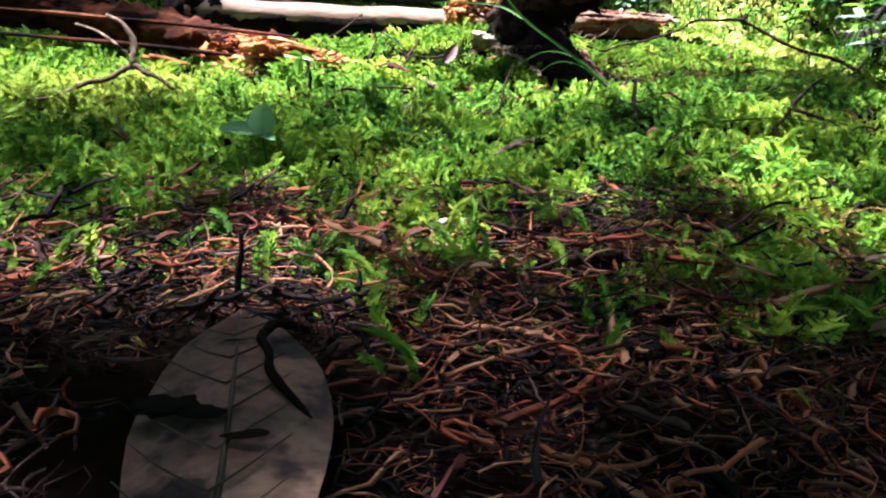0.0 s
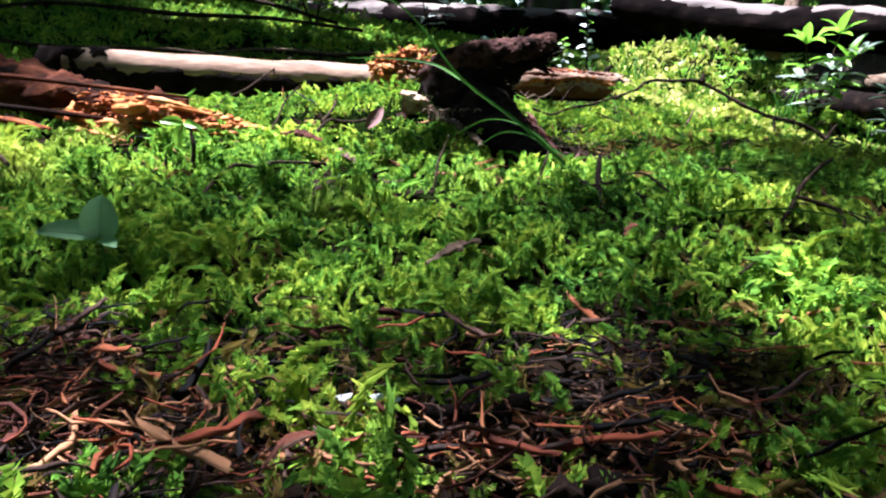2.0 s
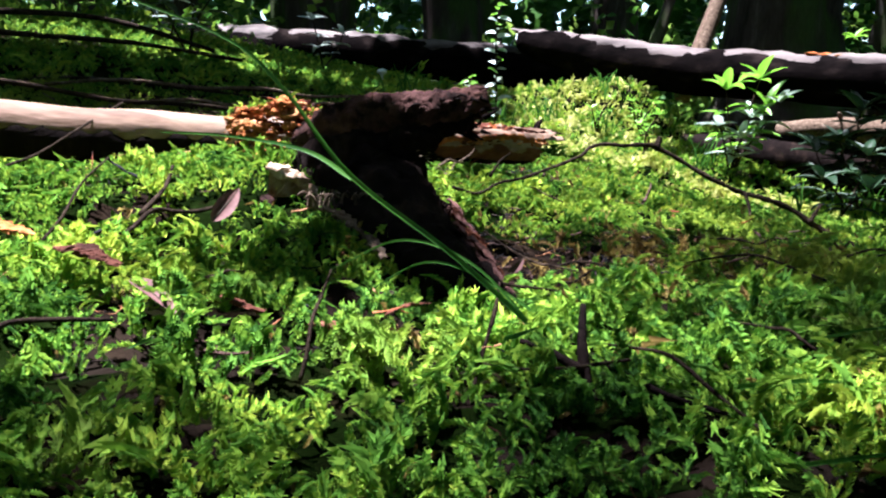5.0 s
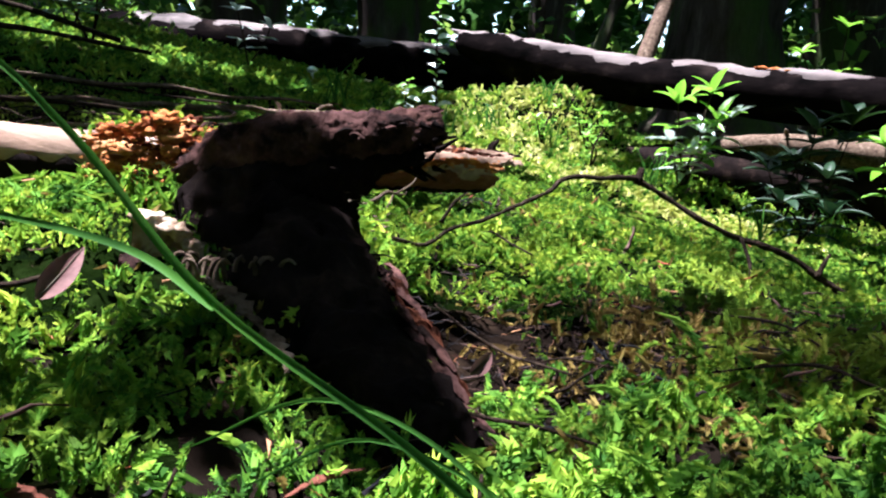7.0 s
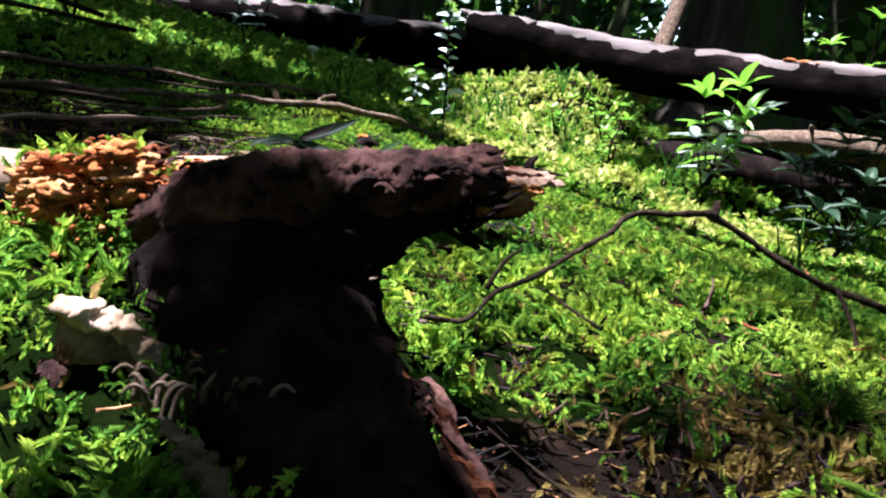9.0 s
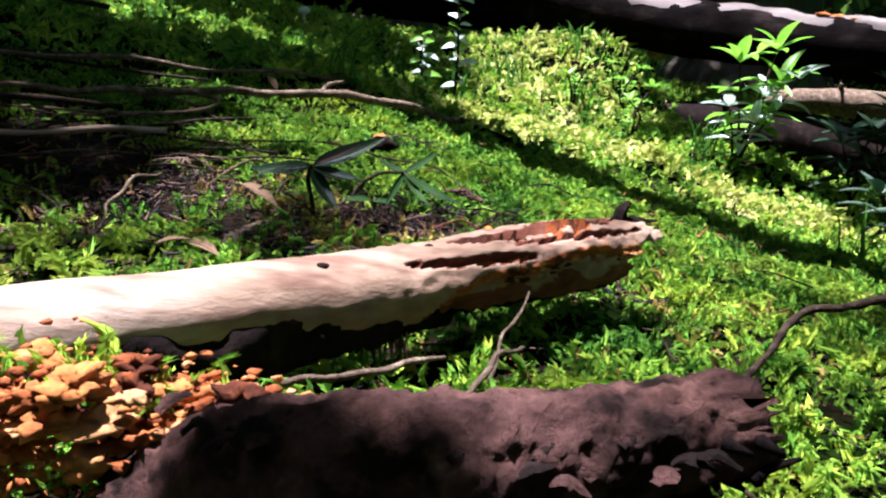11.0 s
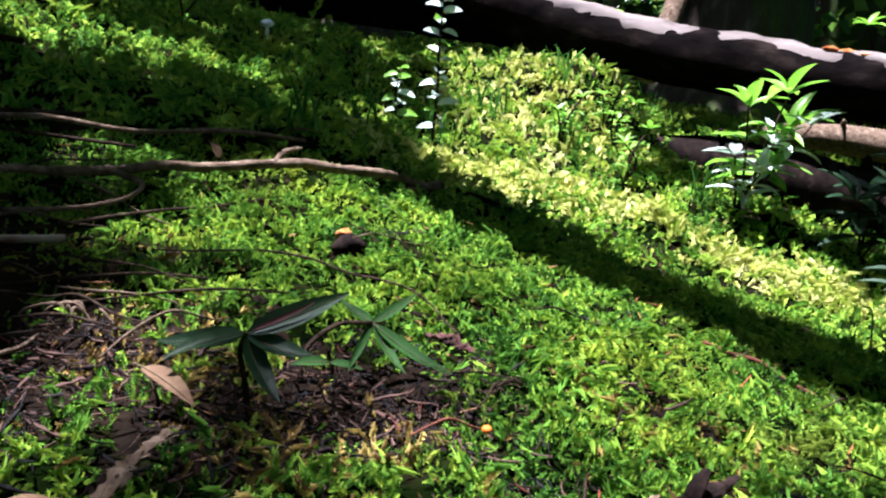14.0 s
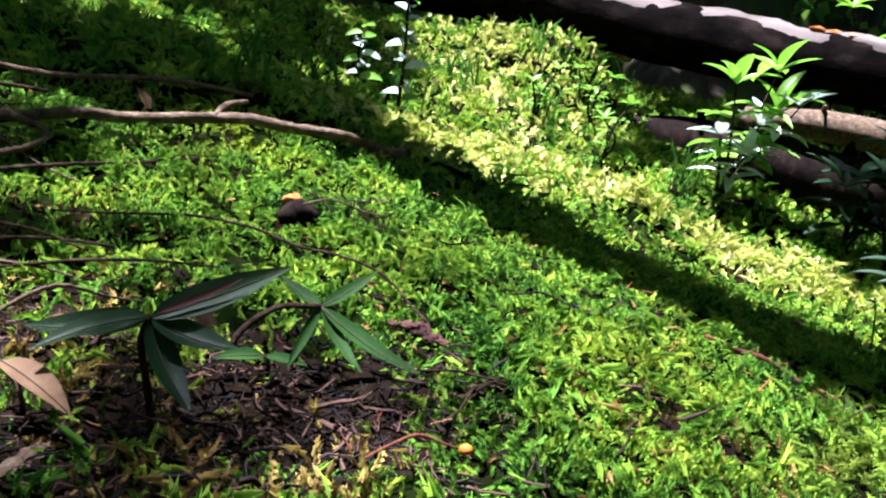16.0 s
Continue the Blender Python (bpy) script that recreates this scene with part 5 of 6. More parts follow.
leafy_stem("evergreen_seedling", "dull green low seedling leaves lying over litter",
           [(0.395, 2.575, 0.085, 0.002), (0.395, 2.575, 0.100, 0.002), (0.392, 2.574, 0.104, 0.002)],
           [((0.392, 2.574, 0.104), (0.350, 2.570, 0.107), 0.013, (0, -0.5, 1), 0.05), ((0.392, 2.574, 0.104), (0.424, 2.560, 0.100), 0.010, (0, -0.5, 1), 0.05)], DULL_LEAF)

leafy_stem("seedling", "tiny pale green seedling with three rounded leaves in moss", [(-0.185, 0.935, 0.04, 0.0012), (-0.186, 0.93, 0.07, 0.001)],
           [((-0.186, 0.93, 0.072), (-0.180, 0.927, 0.105), 0.029, (0.1, -1, 0.25), 0.02), ((-0.186, 0.93, 0.072), (-0.230, 0.92, 0.080), 0.020, (0, -0.8, 1), 0.05),
            ((-0.186, 0.93, 0.07), (-0.17, 0.915, 0.066), 0.012, (0, -0.6, 1), 0.05)], SEEDLING_LEAF, GRASS, rim=SEEDLING_LEAF, blunt=0.5)
leafy_stem("seedling", "small green sprout on a dark twig", [(-0.182, 1.262, 0.132, 0.001), (-0.19, 1.255, 0.142, 0.001)],
           [((-0.187, 1.258, 0.14), (-0.196, 1.255, 0.112), 0.014, (0, -1, 0.5), 0.1), ((-0.187, 1.258, 0.14), (-0.212, 1.25, 0.143), 0.012, (0, -1, 0.5), 0.1), ((-0.187, 1.258, 0.14), (-0.168, 1.25, 0.134), 0.01, (0, -1, 0.5), 0.1)], YOUNG_LEAF, GRASS)


def grass_blades(name, label, blades, mat=GRASS, group=""):
    ob = thing(name, label, "grass", group=group)
    for pts, w in blades:
        bm = bmesh.new()
        line = smooth_line([(*p, 0) for p in pts], 7)
        prev = None
        for i, q in enumerate(line):
            t = i / (len(line) - 1)
            way = (line[min(i + 1, len(line) - 1)] - line[max(i - 1, 0)]).xyz.normalized()
            side = way.cross(Vector((0.15, -1, 0.25))).normalized()
            h = w * (1 - t) ** 0.6 * 0.5 + 0.0003
            row = [bm.verts.new(q.xyz + side * h), bm.verts.new(q.xyz + way.cross(side) * h * 0.35), bm.verts.new(q.xyz - side * h)]
            if prev:
                for k in range(2):
                    bm.faces.new((prev[k], prev[k + 1], row[k + 1], row[k]))
            prev = row
        part("grass_blade", bm, mat, ob)
    return ob


grass_blades("grass_tuft", "long green grass blade arching out of the moss",
             [([(0.275, 1.235, 0.05), (0.2, 1.24, 0.122), (0.129, 1.25, 0.18), (0.086, 1.25, 0.238), (0.046, 1.255, 0.272), (-0.06, 1.27, 0.312)], 0.0036),
              ([(0.13, 1.25, 0.178), (0.10, 1.27, 0.196), (0.05, 1.3, 0.205), (0.0, 1.33, 0.207)], 0.003),
              ([(0.27, 1.24, 0.05), (0.22, 1.26, 0.11), (0.17, 1.28, 0.13), (0.12, 1.29, 0.11)], 0.002),
              ([(0.28, 1.23, 0.05), (0.25, 1.25, 0.085), (0.19, 1.27, 0.115), (0.14, 1.29, 0.09)], 0.002)])
grass_blades("grass_tuft", "dry pale grass stems lying over the moss",
             [([(0.345, 1.13, 0.058), (0.39, 1.127, 0.06), (0.43, 1.12, 0.058)], 0.003), ([(0.33, 1.05, 0.045), (0.42, 1.04, 0.048), (0.5, 1.0, 0.035)], 0.002),
              ([(0.225, 1.21, 0.072), (0.25, 1.22, 0.076)], 0.004), ([(0.42, 1.2, 0.056), (0.52, 1.22, 0.06), (0.64, 1.23, 0.05)], 0.002)], GRASS)
random.seed(31)
for cx, cy, n, h, label in [(0.5, 3.5, 9, 0.11, "dark green grass tuft in shade"), (1.0, 4.05, 8, 0.12, "bright grass tuft beside the sapling"), (1.55, 4.3, 12, 0.14, "sunlit grass tuft on the mossy bank"),
                            (1.85, 3.95, 9, 0.12, "sunlit grass tuft on the mossy bank"), (0.75, 3.9, 6, 0.1, "dark grass tuft in shade"), (1.35, 4.5, 10, 0.12, "sunlit grass tuft on the mossy bank"),
                            (1.7, 4.7, 10, 0.14, "sunlit grass tuft on the mossy bank"), (2.3, 3.45, 9, 0.16, "green grass tuft at the foot of the bank"), (1.62, 2.95, 7, 0.12, "dark green grass tuft at the edge of the shade"), (2.0, 4.6, 8, 0.14, "sunlit grass tuft by the dark log")]:
    z = ground_z(cx, cy)
    bl = []
    for k in range(n):
        a, r = random.uniform(0, 6.28), random.uniform(0.03, 0.09)
        bx, by = cx + random.uniform(-.05, .05), cy + random.uniform(-.05, .05)
        bl.append(([(bx, by, z), (bx + 0.4 * r * math.cos(a), by + 0.4 * r * math.sin(a), z + h * random.uniform(.5, .8)), (bx + r * math.cos(a), by + r * math.sin(a), z + h * random.uniform(.7, 1.2))], random.uniform(0.005, 0.011)))
    grass_blades("grass_tuft", label, bl, group="grass tufts on the bank")


def whorled_plant(label, base, tops, size, mat, seed, up_leaves=0.3, name="leafy_shrub"):
    """A shrub: stems to each top, leaves in whorls along and at the top."""
    r = random.Random(seed)
    stems, leaves = [], []
    base = Vector(base)
    for top in tops:
        top = Vector(top)
        mid = (base + top) / 2 + Vector((r.uniform(-.03, .03), r.uniform(-.03, .03), 0.01))
        stems.append([(*base, 0.005), (*mid, 0.004), (*top, 0.0025)])
        for level, n in ((1.0, 6), (0.72, 3), (0.45, 3)):
            node = base.lerp(top, level)
            a0 = r.uniform(0, 6.28)
            for k in range(n):
                a = a0 + 6.28 * k / n + r.uniform(-.3, .3)
                ln = size * r.uniform(0.7, 1.15)
                lift = r.uniform(-0.1, 1.3) * up_leaves * 2 if level == 1.0 else r.uniform(-0.35, 0.2)
                leaves.append((node, node + Vector((math.cos(a), math.sin(a), lift)).normalized() * ln, ln * r.uniform(0.26, 0.36), (0, 0, 1), r.uniform(0.03, 0.12)))
    return leafy_stem(name, label, stems, leaves, mat, TWIG, "shrubs on the bank", mat, "shrub")


whorled_plant("bright green leafy shrub lit by the sun", (1.97, 3.9, -0.1), [(1.87, 3.82, 0.24), (2.04, 3.86, 0.28), (2.12, 3.92, 0.16)], 0.15, YOUNG_LEAF, 4, 0.45)
# whitish leaves mixed into the green shrub act as its sun glints
whorled_plant("leafy shrub beside the bank, leaves coloured whitish for sun glints", (1.95, 3.9, -0.1), [(1.85, 3.82, 0.10), (1.93, 3.79, 0.05), (2.12, 3.83, 0.19), (2.0, 3.84, 0.13)], 0.1, PALE_LEAF, 9)
whorled_plant("dark green leafy shrub in half shade", (2.35, 3.6, -0.24), [(2.2, 3.55, 0.05), (2.38, 3.5, 0.12), (2.5, 3.62, 0.18), (2.28, 3.7, 0.0)], 0.14, LEAF, 12)
whorled_plant("dark green leafy shrub in half shade", (1.95, 3.2, -0.22), [(1.85, 3.15, -0.05), (2.05, 3.2, 0.02), (1.98, 3.08, -0.08)], 0.11, LEAF, 15)
whorled_plant("green leafy shrub at the foot of the bank", (2.6, 3.3, -0.27), [(2.5, 3.25, -0.05), (2.66, 3.3, 0.02), (2.7, 3.42, 0.1)], 0.12, YOUNG_LEAF, 17)
whorled_plant("broad-leaved green shrub in dappled shade", (2.3, 3.72, -0.22), [(2.18, 3.66, 0.0), (2.32, 3.6, 0.16), (2.42, 3.72, 0.1)], 0.15, LEAF, 41)
whorled_plant("broad-leaved green shrub in dappled shade", (2.75, 3.6, -0.26), [(2.6, 3.55, 0.1), (2.78, 3.5, 0.22), (2.88, 3.62, 0.12)], 0.16, YOUNG_LEAF, 43)
for k, (x, y) in enumerate(((1.76, 4.34), (1.80, 4.5), (1.62, 4.02), (1.5, 4.25))):
    z = ground_z(x, y)
    whorled_plant("slender pale green forb on the sunlit mossy bank", (x, y, z), [(x - 0.04, y - 0.03, z + 0.13), (x + 0.06, y, z + 0.17), (x + 0.02, y + 0.03, z + 0.1)], 0.045, YOUNG_LEAF, 60 + k, name="forb")
whorled_plant("small leafy shrub behind the far log", (3.2, 4.55, -0.1), [(3.15, 4.46, 0.62), (3.02, 4.6, 0.5)], 0.1, YOUNG_LEAF, 19)
whorled_plant("pale leafy shrub on the shaded slope", (-0.35, 4.6, 0.4), [(-0.3, 4.5, 0.72), (-0.45, 4.62, 0.66)], 0.1, PALE_LEAF, 23)
whorled_plant("dark leafy shrub on the shaded slope", (-0.2, 3.95, 0.36), [(-0.3, 3.9, 0.62), (-0.1, 3.9, 0.58), (-0.2, 4.02, 0.66)], 0.11, LEAF, 25)
whorled_plant("dark leafy shrub on the shaded slope", (-1.2, 4.4, 0.55), [(-1.3, 4.3, 0.9), (-1.05, 4.4, 0.85), (-1.2, 4.5, 0.95)], 0.13, LEAF, 27)
whorled_plant("green leafy shrub by the red log", (-1.0, 1.75, 0.2), [(-0.95, 1.65, 0.33), (-1.08, 1.7, 0.36)], 0.08, LEAF, 28)
whorled_plant("pale leafy shrub on the shaded slope", (0.35, 5.0, 0.35), [(0.3, 4.9, 0.58), (0.45, 5.0, 0.52)], 0.08, PALE_LEAF, 29)

random.seed(44)
for sx, sy, z0, z1, n, lab in ((0.95, 3.92, 0.08, 0.56, 30, "slender sapling with small shiny pale leaves up its stem"), (0.85, 3.96, 0.12, 0.29, 11, "short sapling with small shiny pale leaves")):
    st = [(sx - 0.01, sy, ground_z(sx, sy) - 0.02, 0.005), (sx, sy + 0.005, z0 + 0.3 * (z1 - z0), 0.004), (sx - 0.005, sy, z0 + 0.65 * (z1 - z0), 0.003), (sx + 0.01, sy + 0.005, z1, 0.002)]
    lv = []
    for k in range(n):
        p = Vector((sx, sy, z0 + 0.05 + (z1 - z0 - 0.05) * k / (n - 1)))
        a, ln = 2.4 * k, random.uniform(0.035, 0.062)
        tip = p + Vector((math.cos(a), math.sin(a), random.uniform(-0.3, 0.4))).normalized() * ln
        lv.append((p, tip, ln * 0.55, (0, -0.6, 1), 0.05, YOUNG_LEAF if k > n - 4 or k % 4 == 0 else PALE_LEAF))
    leafy_stem("sapling", lab, st, lv, PALE_LEAF, TWIG, rim=PALE_LEAF, blunt=0.6)

mush = thing("mushroom", "small white mushroom on the shaded slope", "mushroom")
bm = bmesh.new()
lump(bm, (0.65, 5.05, ground_z(0.65, 5.05) + 0.055), 0.026, (1, 1, 0.6), 0.1, 30, 3)
part("cap", bm, WHITE, mush)
bm = bmesh.new()
tube(bm, [(0.65, 5.05, ground_z(0.65, 5.05) - 0.01, 0.008), (0.65, 5.05, ground_z(0.65, 5.05) + 0.05, 0.006)], 8, 2)
part("stalk", bm, WHITE, mush)

# ---------------------------------------------------------------- far logs


def far_log(label, points, mat):
    ob = thing("fallen_tree", label, "log")
    bm = bmesh.new()
    tube(bm, points, 26, 8, 0.14, 5, ragged=0.03)
    # Grey trunks: shade coloured into the black sides, sun into a paler top
    part("bark", bm, SHADED_BARK if mat == GREY_WOOD else mat, ob)
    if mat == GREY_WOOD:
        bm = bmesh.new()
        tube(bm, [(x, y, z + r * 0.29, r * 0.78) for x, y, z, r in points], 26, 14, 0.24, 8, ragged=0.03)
        part("lit_top", bm, mat, ob, "grey top of the trunk, coloured paler for the sun on it")
    else:
        for f in (0.3, 0.55, 0.8):
            p = Vector(points[int(f * len(points))])
            bm = bmesh.new()
            tube(bm, [(p.x, p.y, p.z + p.w * 0.7, p.w * 0.22), (p.x - 0.02, p.y - 0.02, p.z + p.w * 1.2, p.w * 0.16), (p.x - 0.05, p.y - 0.05, p.z + p.w * 1.4, p.w * 0.08)], 7, 4, 0.4, 20, ragged=0.01)
            part("branch_stub", bm, mat, ob)
    return ob


f1 = far_log("large weathered grey-pink fallen tree, its sides coloured black for shade",
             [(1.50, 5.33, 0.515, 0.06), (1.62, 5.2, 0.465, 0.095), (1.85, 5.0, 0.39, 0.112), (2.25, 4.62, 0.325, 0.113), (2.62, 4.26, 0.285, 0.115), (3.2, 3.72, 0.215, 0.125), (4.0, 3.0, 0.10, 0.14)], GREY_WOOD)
bm = bmesh.new()
random.seed(3)
for k in range(7):
    a = radians(-50 + 200 * k / 6)
    p = Vector((1.5, 5.33, 0.515)) + Vector((0.7 * math.cos(a), 0.7 * math.cos(a), math.sin(a))) * 0.045
    tube(bm, [(*(p + Vector((0.1, -0.1, -0.02))), 0.018), (*p, 0.014), (*(p + Vector((-0.08, 0.08, 0.03)) * random.uniform(0.3, 1.2)), 0.006)], 6, 4, 0.4, 30)
part("splintered_end", bm, GREY_WOOD, f1, "splintered grey end")
bm = bmesh.new()
for k in range(16):
    t = random.uniform(0.05, 0.25)
    p = Vector((2.62, 4.26, 0.392)) + Vector((0.5, -0.46, -0.07)) * (t - 0.15) * 1.2 + Vector((random.uniform(-.03, .03), random.uniform(-.03, .03), random.uniform(-0.01, 0.008)))
    lump(bm, p, random.uniform(0.012, 0.026), (1.5, 1.2, 0.5), 0.5, 40, 1)
part("rotten_patch", bm, ROTTEN, f1, "orange rotten patch on the top")
far_log("fallen trunk across the shaded slope, top coloured pale as if sunlit", [(-1.6, 6.7, 0.62, 0.12), (-0.6, 6.65, 0.56, 0.13), (0.4, 6.55, 0.50, 0.14), (1.3, 6.45, 0.44, 0.13), (2.2, 6.4, 0.36, 0.13)], GREY_WOOD)
far_log("pale weathered log lying under the large fallen trunk", [(2.68, 4.66, 0.03, 0.05), (2.9, 4.5, 0.045, 0.06), (3.4, 4.15, 0.0, 0.075), (4.0, 3.75, -0.06, 0.08)], PALE_TWIG)
far_log("dark decayed log low behind the mossy bank", [(2.0, 4.72, -0.06, 0.07), (2.3, 4.47, -0.06, 0.10), (2.7, 4.15, -0.12, 0.12), (3.3, 3.75, -0.18, 0.12)], DARK_WOOD)
for (x0, y0, z0), (x1, y1, z1), r, lab in [((2.28, 5.55, 0.25), (3.0, 6.2, 1.7), 0.035, "thin leaning dead tree with grey bark"), ((2.36, 5.15, 0.2), (3.1, 5.75, 1.6), 0.045, "leaning dead tree with pale mossy bark")]:
    ob = thing("leaning_tree", lab, "tree")
    bm = bmesh.new()
    tube(bm, [(x0, y0, z0, r * 1.1), ((x0 + x1) / 2 + 0.03, (y0 + y1) / 2, (z0 + z1) / 2, r), (x1, y1, z1, r * 0.8)], 12, 6, 0.2, 9)
    part("trunk_wood", bm, PALE_TWIG if "pale" in lab else BARK, ob)

# ---------------------------------------------------------------- the forest: trunks, limbs and crowns; gaps in the crowns let the sun in
# crowns stay out of view; LIT and SPOTS cut gaps where sunlight is wanted
LIT = [(-1.7, 0.9), (-0.55, 0.12), (0.95, 0.12), (0.95, 0.7), (0.85, 1.5), (0.95, 1.9), (1.15, 2.3), (1.7, 2.5), (2.2, 2.75), (2.3, 3.2), (2.05, 3.42),
       (1.88, 3.56), (1.77, 3.77), (1.68, 3.96), (1.74, 4.35), (1.82, 4.62), (1.88, 4.85), (1.55, 5.0), (1.42, 4.8), (1.3, 4.5), (0.98, 3.74), (0.74, 3.42), (0.42, 3.18), (0.31, 2.98), (0.28, 2.82),
       (0.29, 2.62), (0.22, 2.44), (-0.1, 2.36), (-0.6, 2.3), (-1.7, 2.2)]
SPOTS = [(-0.35, 4.14, 0.36, 0.22), (-0.17, 3.87, 0.18, 0.13), (0.3, 4.22, 0.2, 0.16), (0.29, 3.68, 0.12, 0.1), (1.64, 5.2, 0.26, 0.24), (2.13, 4.82, 0.3, 0.3), (2.53, 4.37, 0.3, 0.3), (3.03, 3.87, 0.35, 0.3), (2.93, 4.5, 0.35, 0.25), (0.3, 6.4, 0.7, 0.2),
         (3.13, 4.37, 0.4, 0.3), (2.43, 5.07, 0.3, 0.4), (2.02, 3.82, 0.22, 0.15), (0.94, 3.93, 0.14, 0.1), (2.5, 3.3, 0.16, 0.12), (2.7, 3.65, 0.15, 0.1)]

# added unseen leaves high up that dim the sun: x0, x1, y0, y1, layers of leaf
THIN = [(0.02, 0.4, 0.36, 0.58, 1.2), (-2, -0.02, 0.85, 1.05, 0.4), (-2, 3, 0.1, 0.47, 2.5), (-0.02, 3, 0.47, 0.62, 1.7), (0.5, 0.8, 1.35, 1.55, 1.5), (-2, 0.32, 2.33, 2.6, 1.2), (-2, -0.02, 0.47, 0.53, 1.5), (-2, -0.02, 0.53, 0.62, 0.7), (-2, -0.02, 0.62, 0.82, 1.3), (-0.02, 0.3, 0.62, 0.82, 0.9), (0.02, 0.3, 0.55, 0.72, 0.9), (0.2, 0.6, 0.3, 0.6, 0.8), (-2, 0.3, 0.9, 1.22, 1.05), (-2, -0.42, 1.55, 2.2, 1.6),
        (0.2, 0.6, 0.62, 1.0, 0.7), (0.32, 0.6, 1.0, 1.3, 1.1), (-2, 0.3, 0.82, 0.9, 0.9), (0.3, 0.55, 1.3, 1.45, 0.7), (0.55, 0.8, 1.2, 1.4, 2.0), (0.42, 0.8, 1.4, 1.75, 0.9), (-0.05, 0.1, 1.26, 1.5, 0.4), (0.6, 3, 0.4, 1.2, 1.0), (0.75, 1.5, 1.2, 2.4, 0.9), (0.3, 0.7, 1.6, 2.35, 0.3), (0.42, 1.4, 2.35, 2.95, 0.2),
        (-2, 0.42, 2.6, 3.2, 0.3), (-2, 0.42, 2.33, 2.6, 0.4)]


def in_sun(x, y):
    inside = np.zeros(len(x), bool)
    for (ax, ay), (bx, by) in zip(LIT, LIT[1:] + LIT[:1]):
        cross = (ay > y) != (by > y)
        inside ^= cross & (x < (bx - ax) * (y - ay) / (by - ay + 1e-12) + ax)
    for a, b, r, s in SPOTS:
        inside |= ((x - a) / r) ** 2 + ((y - b) / s) ** 2 < 1
    return inside


TREES = [(-1.9, 10.4, 0.28, 11), (0.5, 8.2, 0.36, 13), (1.65, 8.0, 0.25, 12), (3.7, 6.3, 0.4, 13), (-5.3, 4.6, 0.22, 11), (-4.4, 9.1, 0.24, 13), (-0.9, 10.5, 0.3, 12), (5.8, 7.5, 0.35, 13),
         (5.6, 3.2, 0.3, 12), (-4.0, 0.8, 0.3, 12), (3.2, -2.5, 0.3, 12), (-2.6, -3.0, 0.3, 12), (2.7, 11.5, 0.32, 13), (-2.4, 12.5, 0.3, 13), (5.2, 13, 0.35, 13), (0.9, 15, 0.35, 13), (8.5, 10, 0.35, 13), (-6.5, 6.5, 0.3, 13), (-7, 12, 0.35, 13), (8.5, 4.5, 0.3, 12)]
rng = np.random.default_rng(77)
CN = 42000
cx, cy, cz = rng.uniform(-13, 11, CN), rng.uniform(-7, 19, CN), rng.uniform(4.2, 8.5, CN)
size = rng.uniform(0.16, 0.34, CN)
reach = (cz - 0.1) / math.tan(SUN_EL)
ux, uy = cx - SUN_AZ.x * reach, cy - SUN_AZ.y * reach
touch = np.zeros(CN, bool)
for k in range(8):
    touch |= in_sun(ux + 0.55 * size * math.cos(k * 0.785), uy + 0.55 * size * math.sin(k * 0.785))
keep = ~touch
keep &= ~((uy > 7.5) & (rng.random(CN) < 0.35))
# added unseen leaves, low over the stump, to darken it and nearby moss
BN = 234
a, r = rng.uniform(0, 6.28, BN), np.sqrt(rng.random(BN))
bz = rng.uniform(2.4, 3.2, BN)
reach = (bz - 0.12) / math.tan(SUN_EL)
first = np.arange(BN) < 165
last = np.arange(BN) > 204
bx = np.where(first, 0.2 + 0.035 * r * np.cos(a) - 0.03 * r * np.sin(a), np.where(last, 0.226 + 0.016 * r * np.cos(a), 0.07 + 0.085 * r * np.cos(a))) + SUN_AZ.x * reach
by = np.where(first, 1.59 + 0.115 * r * np.sin(a), np.where(last, 1.44 + 0.08 * r * np.sin(a), 1.475 + 0.075 * r * np.sin(a))) + SUN_AZ.y * reach
fine = []
for x0, x1, y0, y1, layers in THIN:
    n = int(layers * (x1 - x0) * (y1 - y0) / (0.6 * 0.05 ** 2))
    qx, qy, qz = rng.uniform(x0, x1, n), rng.uniform(y0, y1, n), rng.uniform(7.2, 8.6, n)
    ok = in_sun(qx, qy)
    drop = (qz - 0.1) / math.tan(SUN_EL)
    fine.append(np.stack([qx + SUN_AZ.x * drop, qy + SUN_AZ.y * drop, qz])[:, ok])
fx, fy, fz = np.concatenate(fine, 1)
bx, by, bz = np.r_[bx, fx], np.r_[by, fy], np.r_[bz, fz]
small = np.r_[rng.uniform(0.04, 0.065, BN), np.full(len(fx), 0.05)]
cx, cy, cz, size = np.r_[cx[keep], bx], np.r_[cy[keep], by], np.r_[cz[keep], bz], np.r_[size[keep], small]
owner = np.argmin(np.stack([(cx - t[0]) ** 2 + (cy - t[1]) ** 2 for t in TREES]), 0)
LEAF_CLUMP = [([(0, 0, 0), (0.5, 0.35, 0.1), (1.0, 0.05, -0.1), (0.5, -0.35, 0.08), (-0.4, 0.55, 0.05), (-0.9, 0.2, -0.12), (-0.45, -0.4, 0.1)], [(0, 3, 1), (1, 3, 2), (0, 4, 6), (4, 5, 6)])]
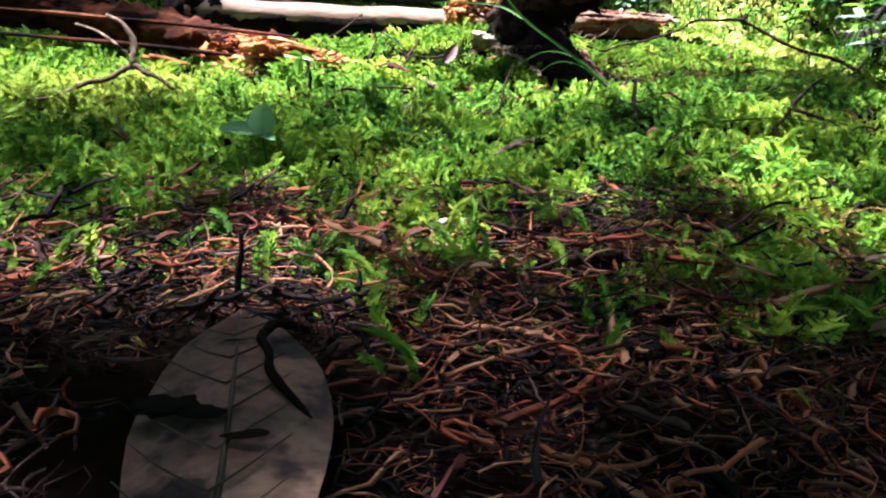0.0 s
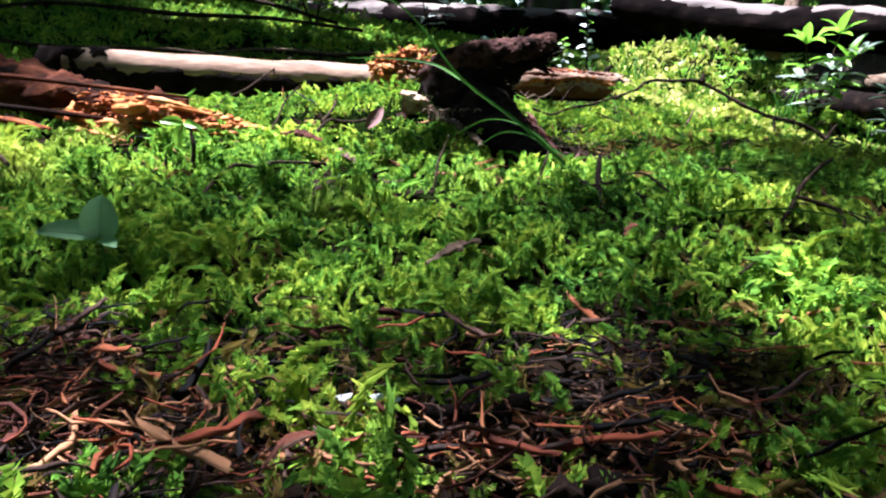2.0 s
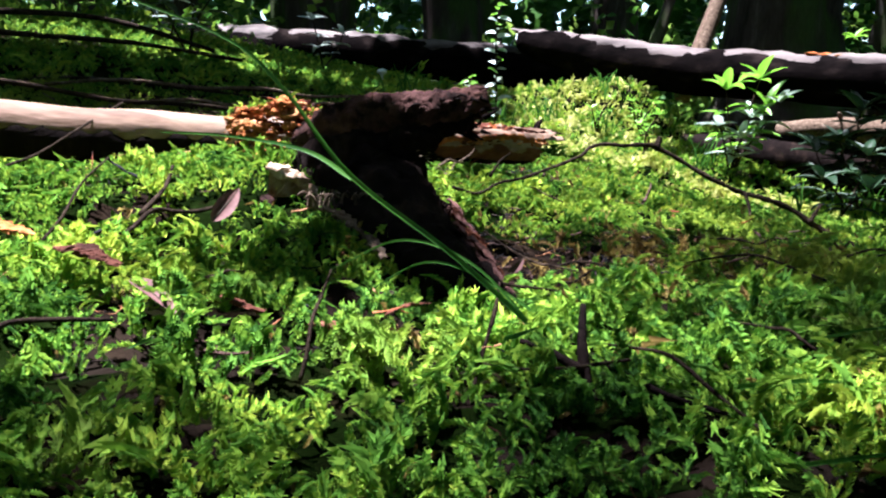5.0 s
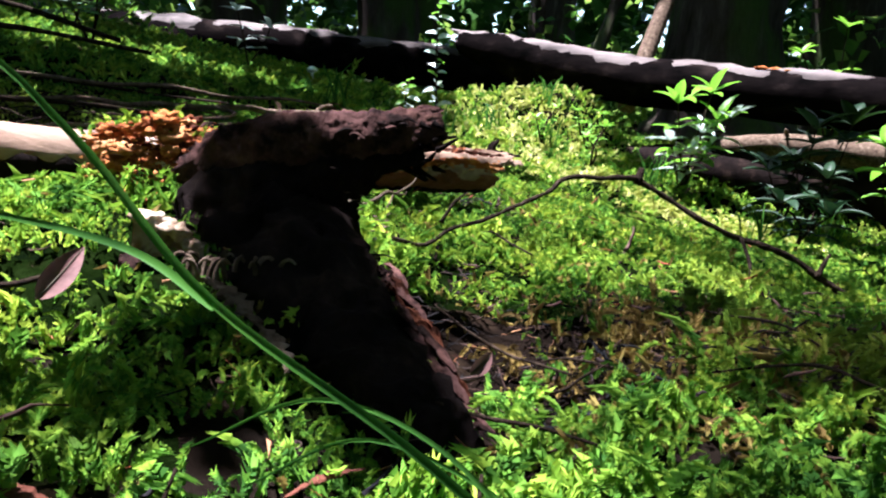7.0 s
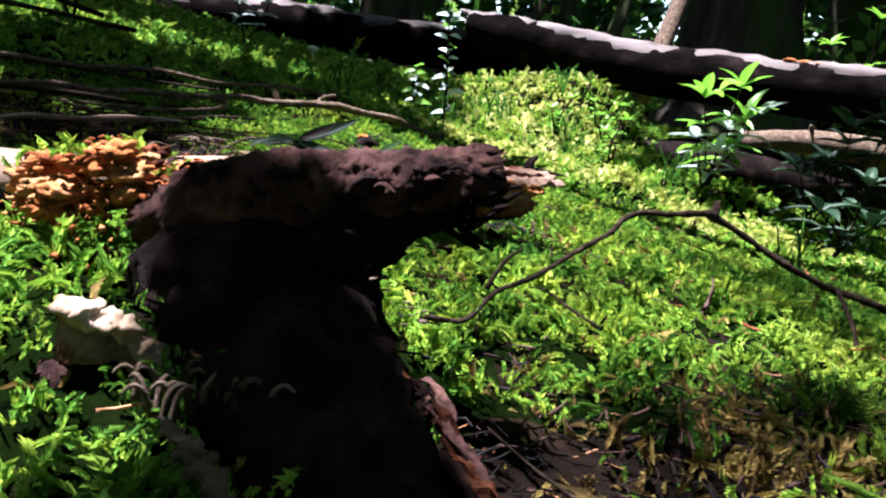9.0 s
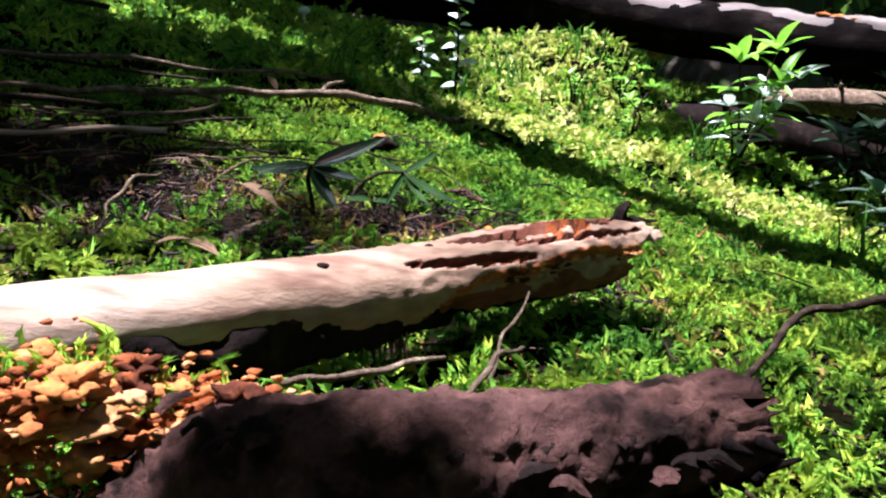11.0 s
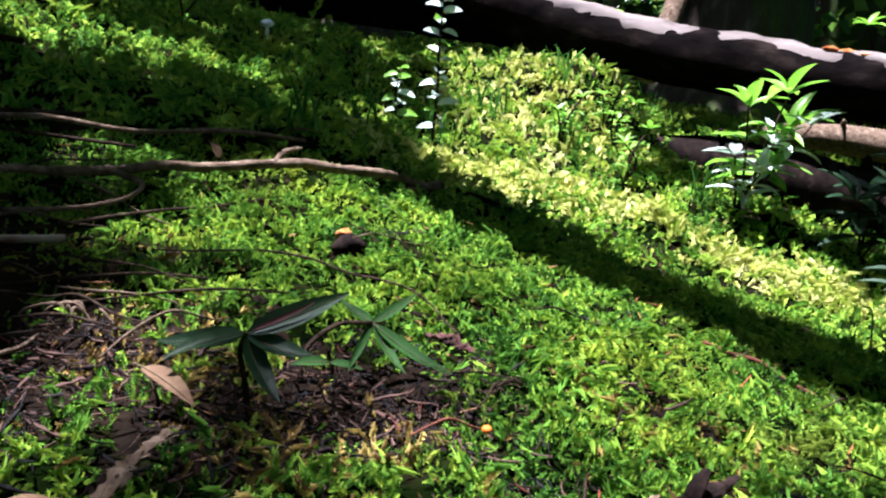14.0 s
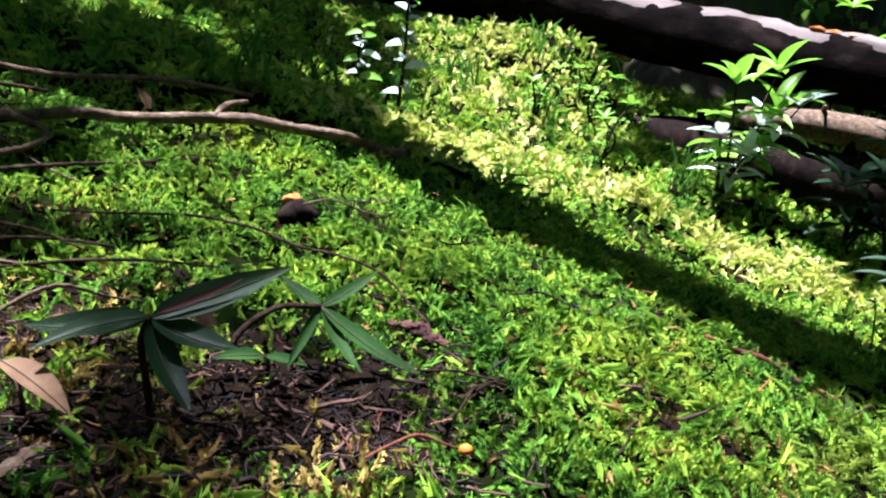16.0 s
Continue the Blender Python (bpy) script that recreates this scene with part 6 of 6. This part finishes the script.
for k, (tx, ty, tr, th) in enumerate(TREES):
    tree = thing("tree", "tall forest tree with a rough dark trunk and an added unseen leaf crown", "tree", group="forest trees")
    gz = ground_z(tx, ty)
    bm = bmesh.new()
    lean_x, lean_y = rng.uniform(-0.25, 0.25, 2)
    if k == 0:
        lean_x = lean_y = 0
    tube(bm, [(tx, ty, gz - 0.2, tr * 1.7), (tx, ty, gz + 0.12, tr * 1.25), (tx, ty, gz + 0.6, tr), (tx + lean_x * 0.5, ty + lean_y * 0.5, gz + 3, tr * 0.9), (tx + lean_x, ty + lean_y, gz + 6, tr * 0.7), (tx + lean_x, ty + lean_y, th, tr * 0.2)], 22, 7, 0.18, 3.5)
    part("trunk", bm, BARK, tree)
    mine = np.where(owner == k)[0]
    for i in rng.choice(mine, min(5, len(mine)), False) if len(mine) else []:
        along = np.linspace(0, 1, 12)
        lx, ly, lz = tx + (cx[i] - tx) * along, ty + (cy[i] - ty) * along, cz[i] - 0.8 + 0.8 * along
        drop = (lz - 0.1) / math.tan(SUN_EL)
        if in_sun(lx - SUN_AZ.x * drop, ly - SUN_AZ.y * drop).any():
            continue
        bm = bmesh.new()
        z0 = cz[i] - 0.8
        tube(bm, [(tx + lean_x, ty + lean_y, z0, tr * 0.35), ((tx + cx[i]) / 2, (ty + cy[i]) / 2, cz[i] - 0.2, tr * 0.2), (cx[i], cy[i], cz[i], tr * 0.06)], 7, 4, 0.2, 4)
        part("limb", bm, BARK, tree)
    if len(mine):
        n = len(mine)
        crown = scatter("crown", LEAF_CLUMP, cx[mine], cy[mine], cz[mine], size[mine], rng.uniform(0, 6.28, n), rng.uniform(0, 0.7, n), rng.uniform(0, 6.28, n), CANOPY, "", "")
        crown.parent = tree
        for key in ("label", "category", "kind"):
            if key in crown:
                del crown[key]

# an added unseen limb, laid out to shade the hollow behind the mossy crest
bm = bmesh.new()
fall = 5.1 / math.tan(SUN_EL)
tube(bm, [(-5.3, 4.6, 4.2, 0.22), (-3.6, 4.5, 4.8, 0.22)] + [(x + SUN_AZ.x * fall, y + SUN_AZ.y * fall, 5.0, r) for x, y, r in ((-1.6, 3.3, 0.2), (-0.5, 3.5, 0.2), (0.58, 3.57, 0.22), (1.30, 3.0, 0.26), (1.94, 2.35, 0.29), (2.7, 1.5, 0.27))], 12, 6, 0.12, 3)
shade_limb_tree = [o for o in scene.objects if o.name.startswith("tree") and o.type == "EMPTY"][4]
part("limb", bm, BARK, shade_limb_tree)

# distant undergrowth between the trunks
UN = 9000
ang, dist = rng.uniform(-1.25, 1.25, UN), rng.uniform(7.0, 17, UN)
fx, fy = 0.3 + np.sin(ang) * dist, 0.5 + np.cos(ang) * dist
clump = np.sin(fx * 1.3 + 2 * np.sin(fy)) * np.sin(fy * 1.1 + np.sin(fx * 1.7))
ok = clump > -0.15
fx, fy = fx[ok], fy[ok]
n = len(fx)
fz = land(fx, fy) + np.abs(rng.normal(0, 0.75, n)) + 0.05
scatter("undergrowth", LEAF_CLUMP, fx, fy, fz, rng.uniform(0.06, 0.17, n), rng.uniform(0, 6.28, n), rng.uniform(0, 1.4, n), rng.uniform(0, 6.28, n), FAR_LEAF, "green leafy undergrowth between distant trunks", "undergrowth")
WN = 22000
ang, dist = rng.uniform(0, 6.28, WN), rng.uniform(17, 24, WN)
fx, fy, fz = np.sin(ang) * dist, 3 + np.cos(ang) * dist, rng.uniform(0, 1, WN) ** 1.3 * 11
scatter("far_woods", LEAF_CLUMP, fx, fy, fz, rng.uniform(0.4, 0.9, WN), rng.uniform(0, 6.28, WN), rng.uniform(0, 1.5, WN), rng.uniform(0, 6.28, WN), CANOPY, "dense far green woods closing the view", "woods")
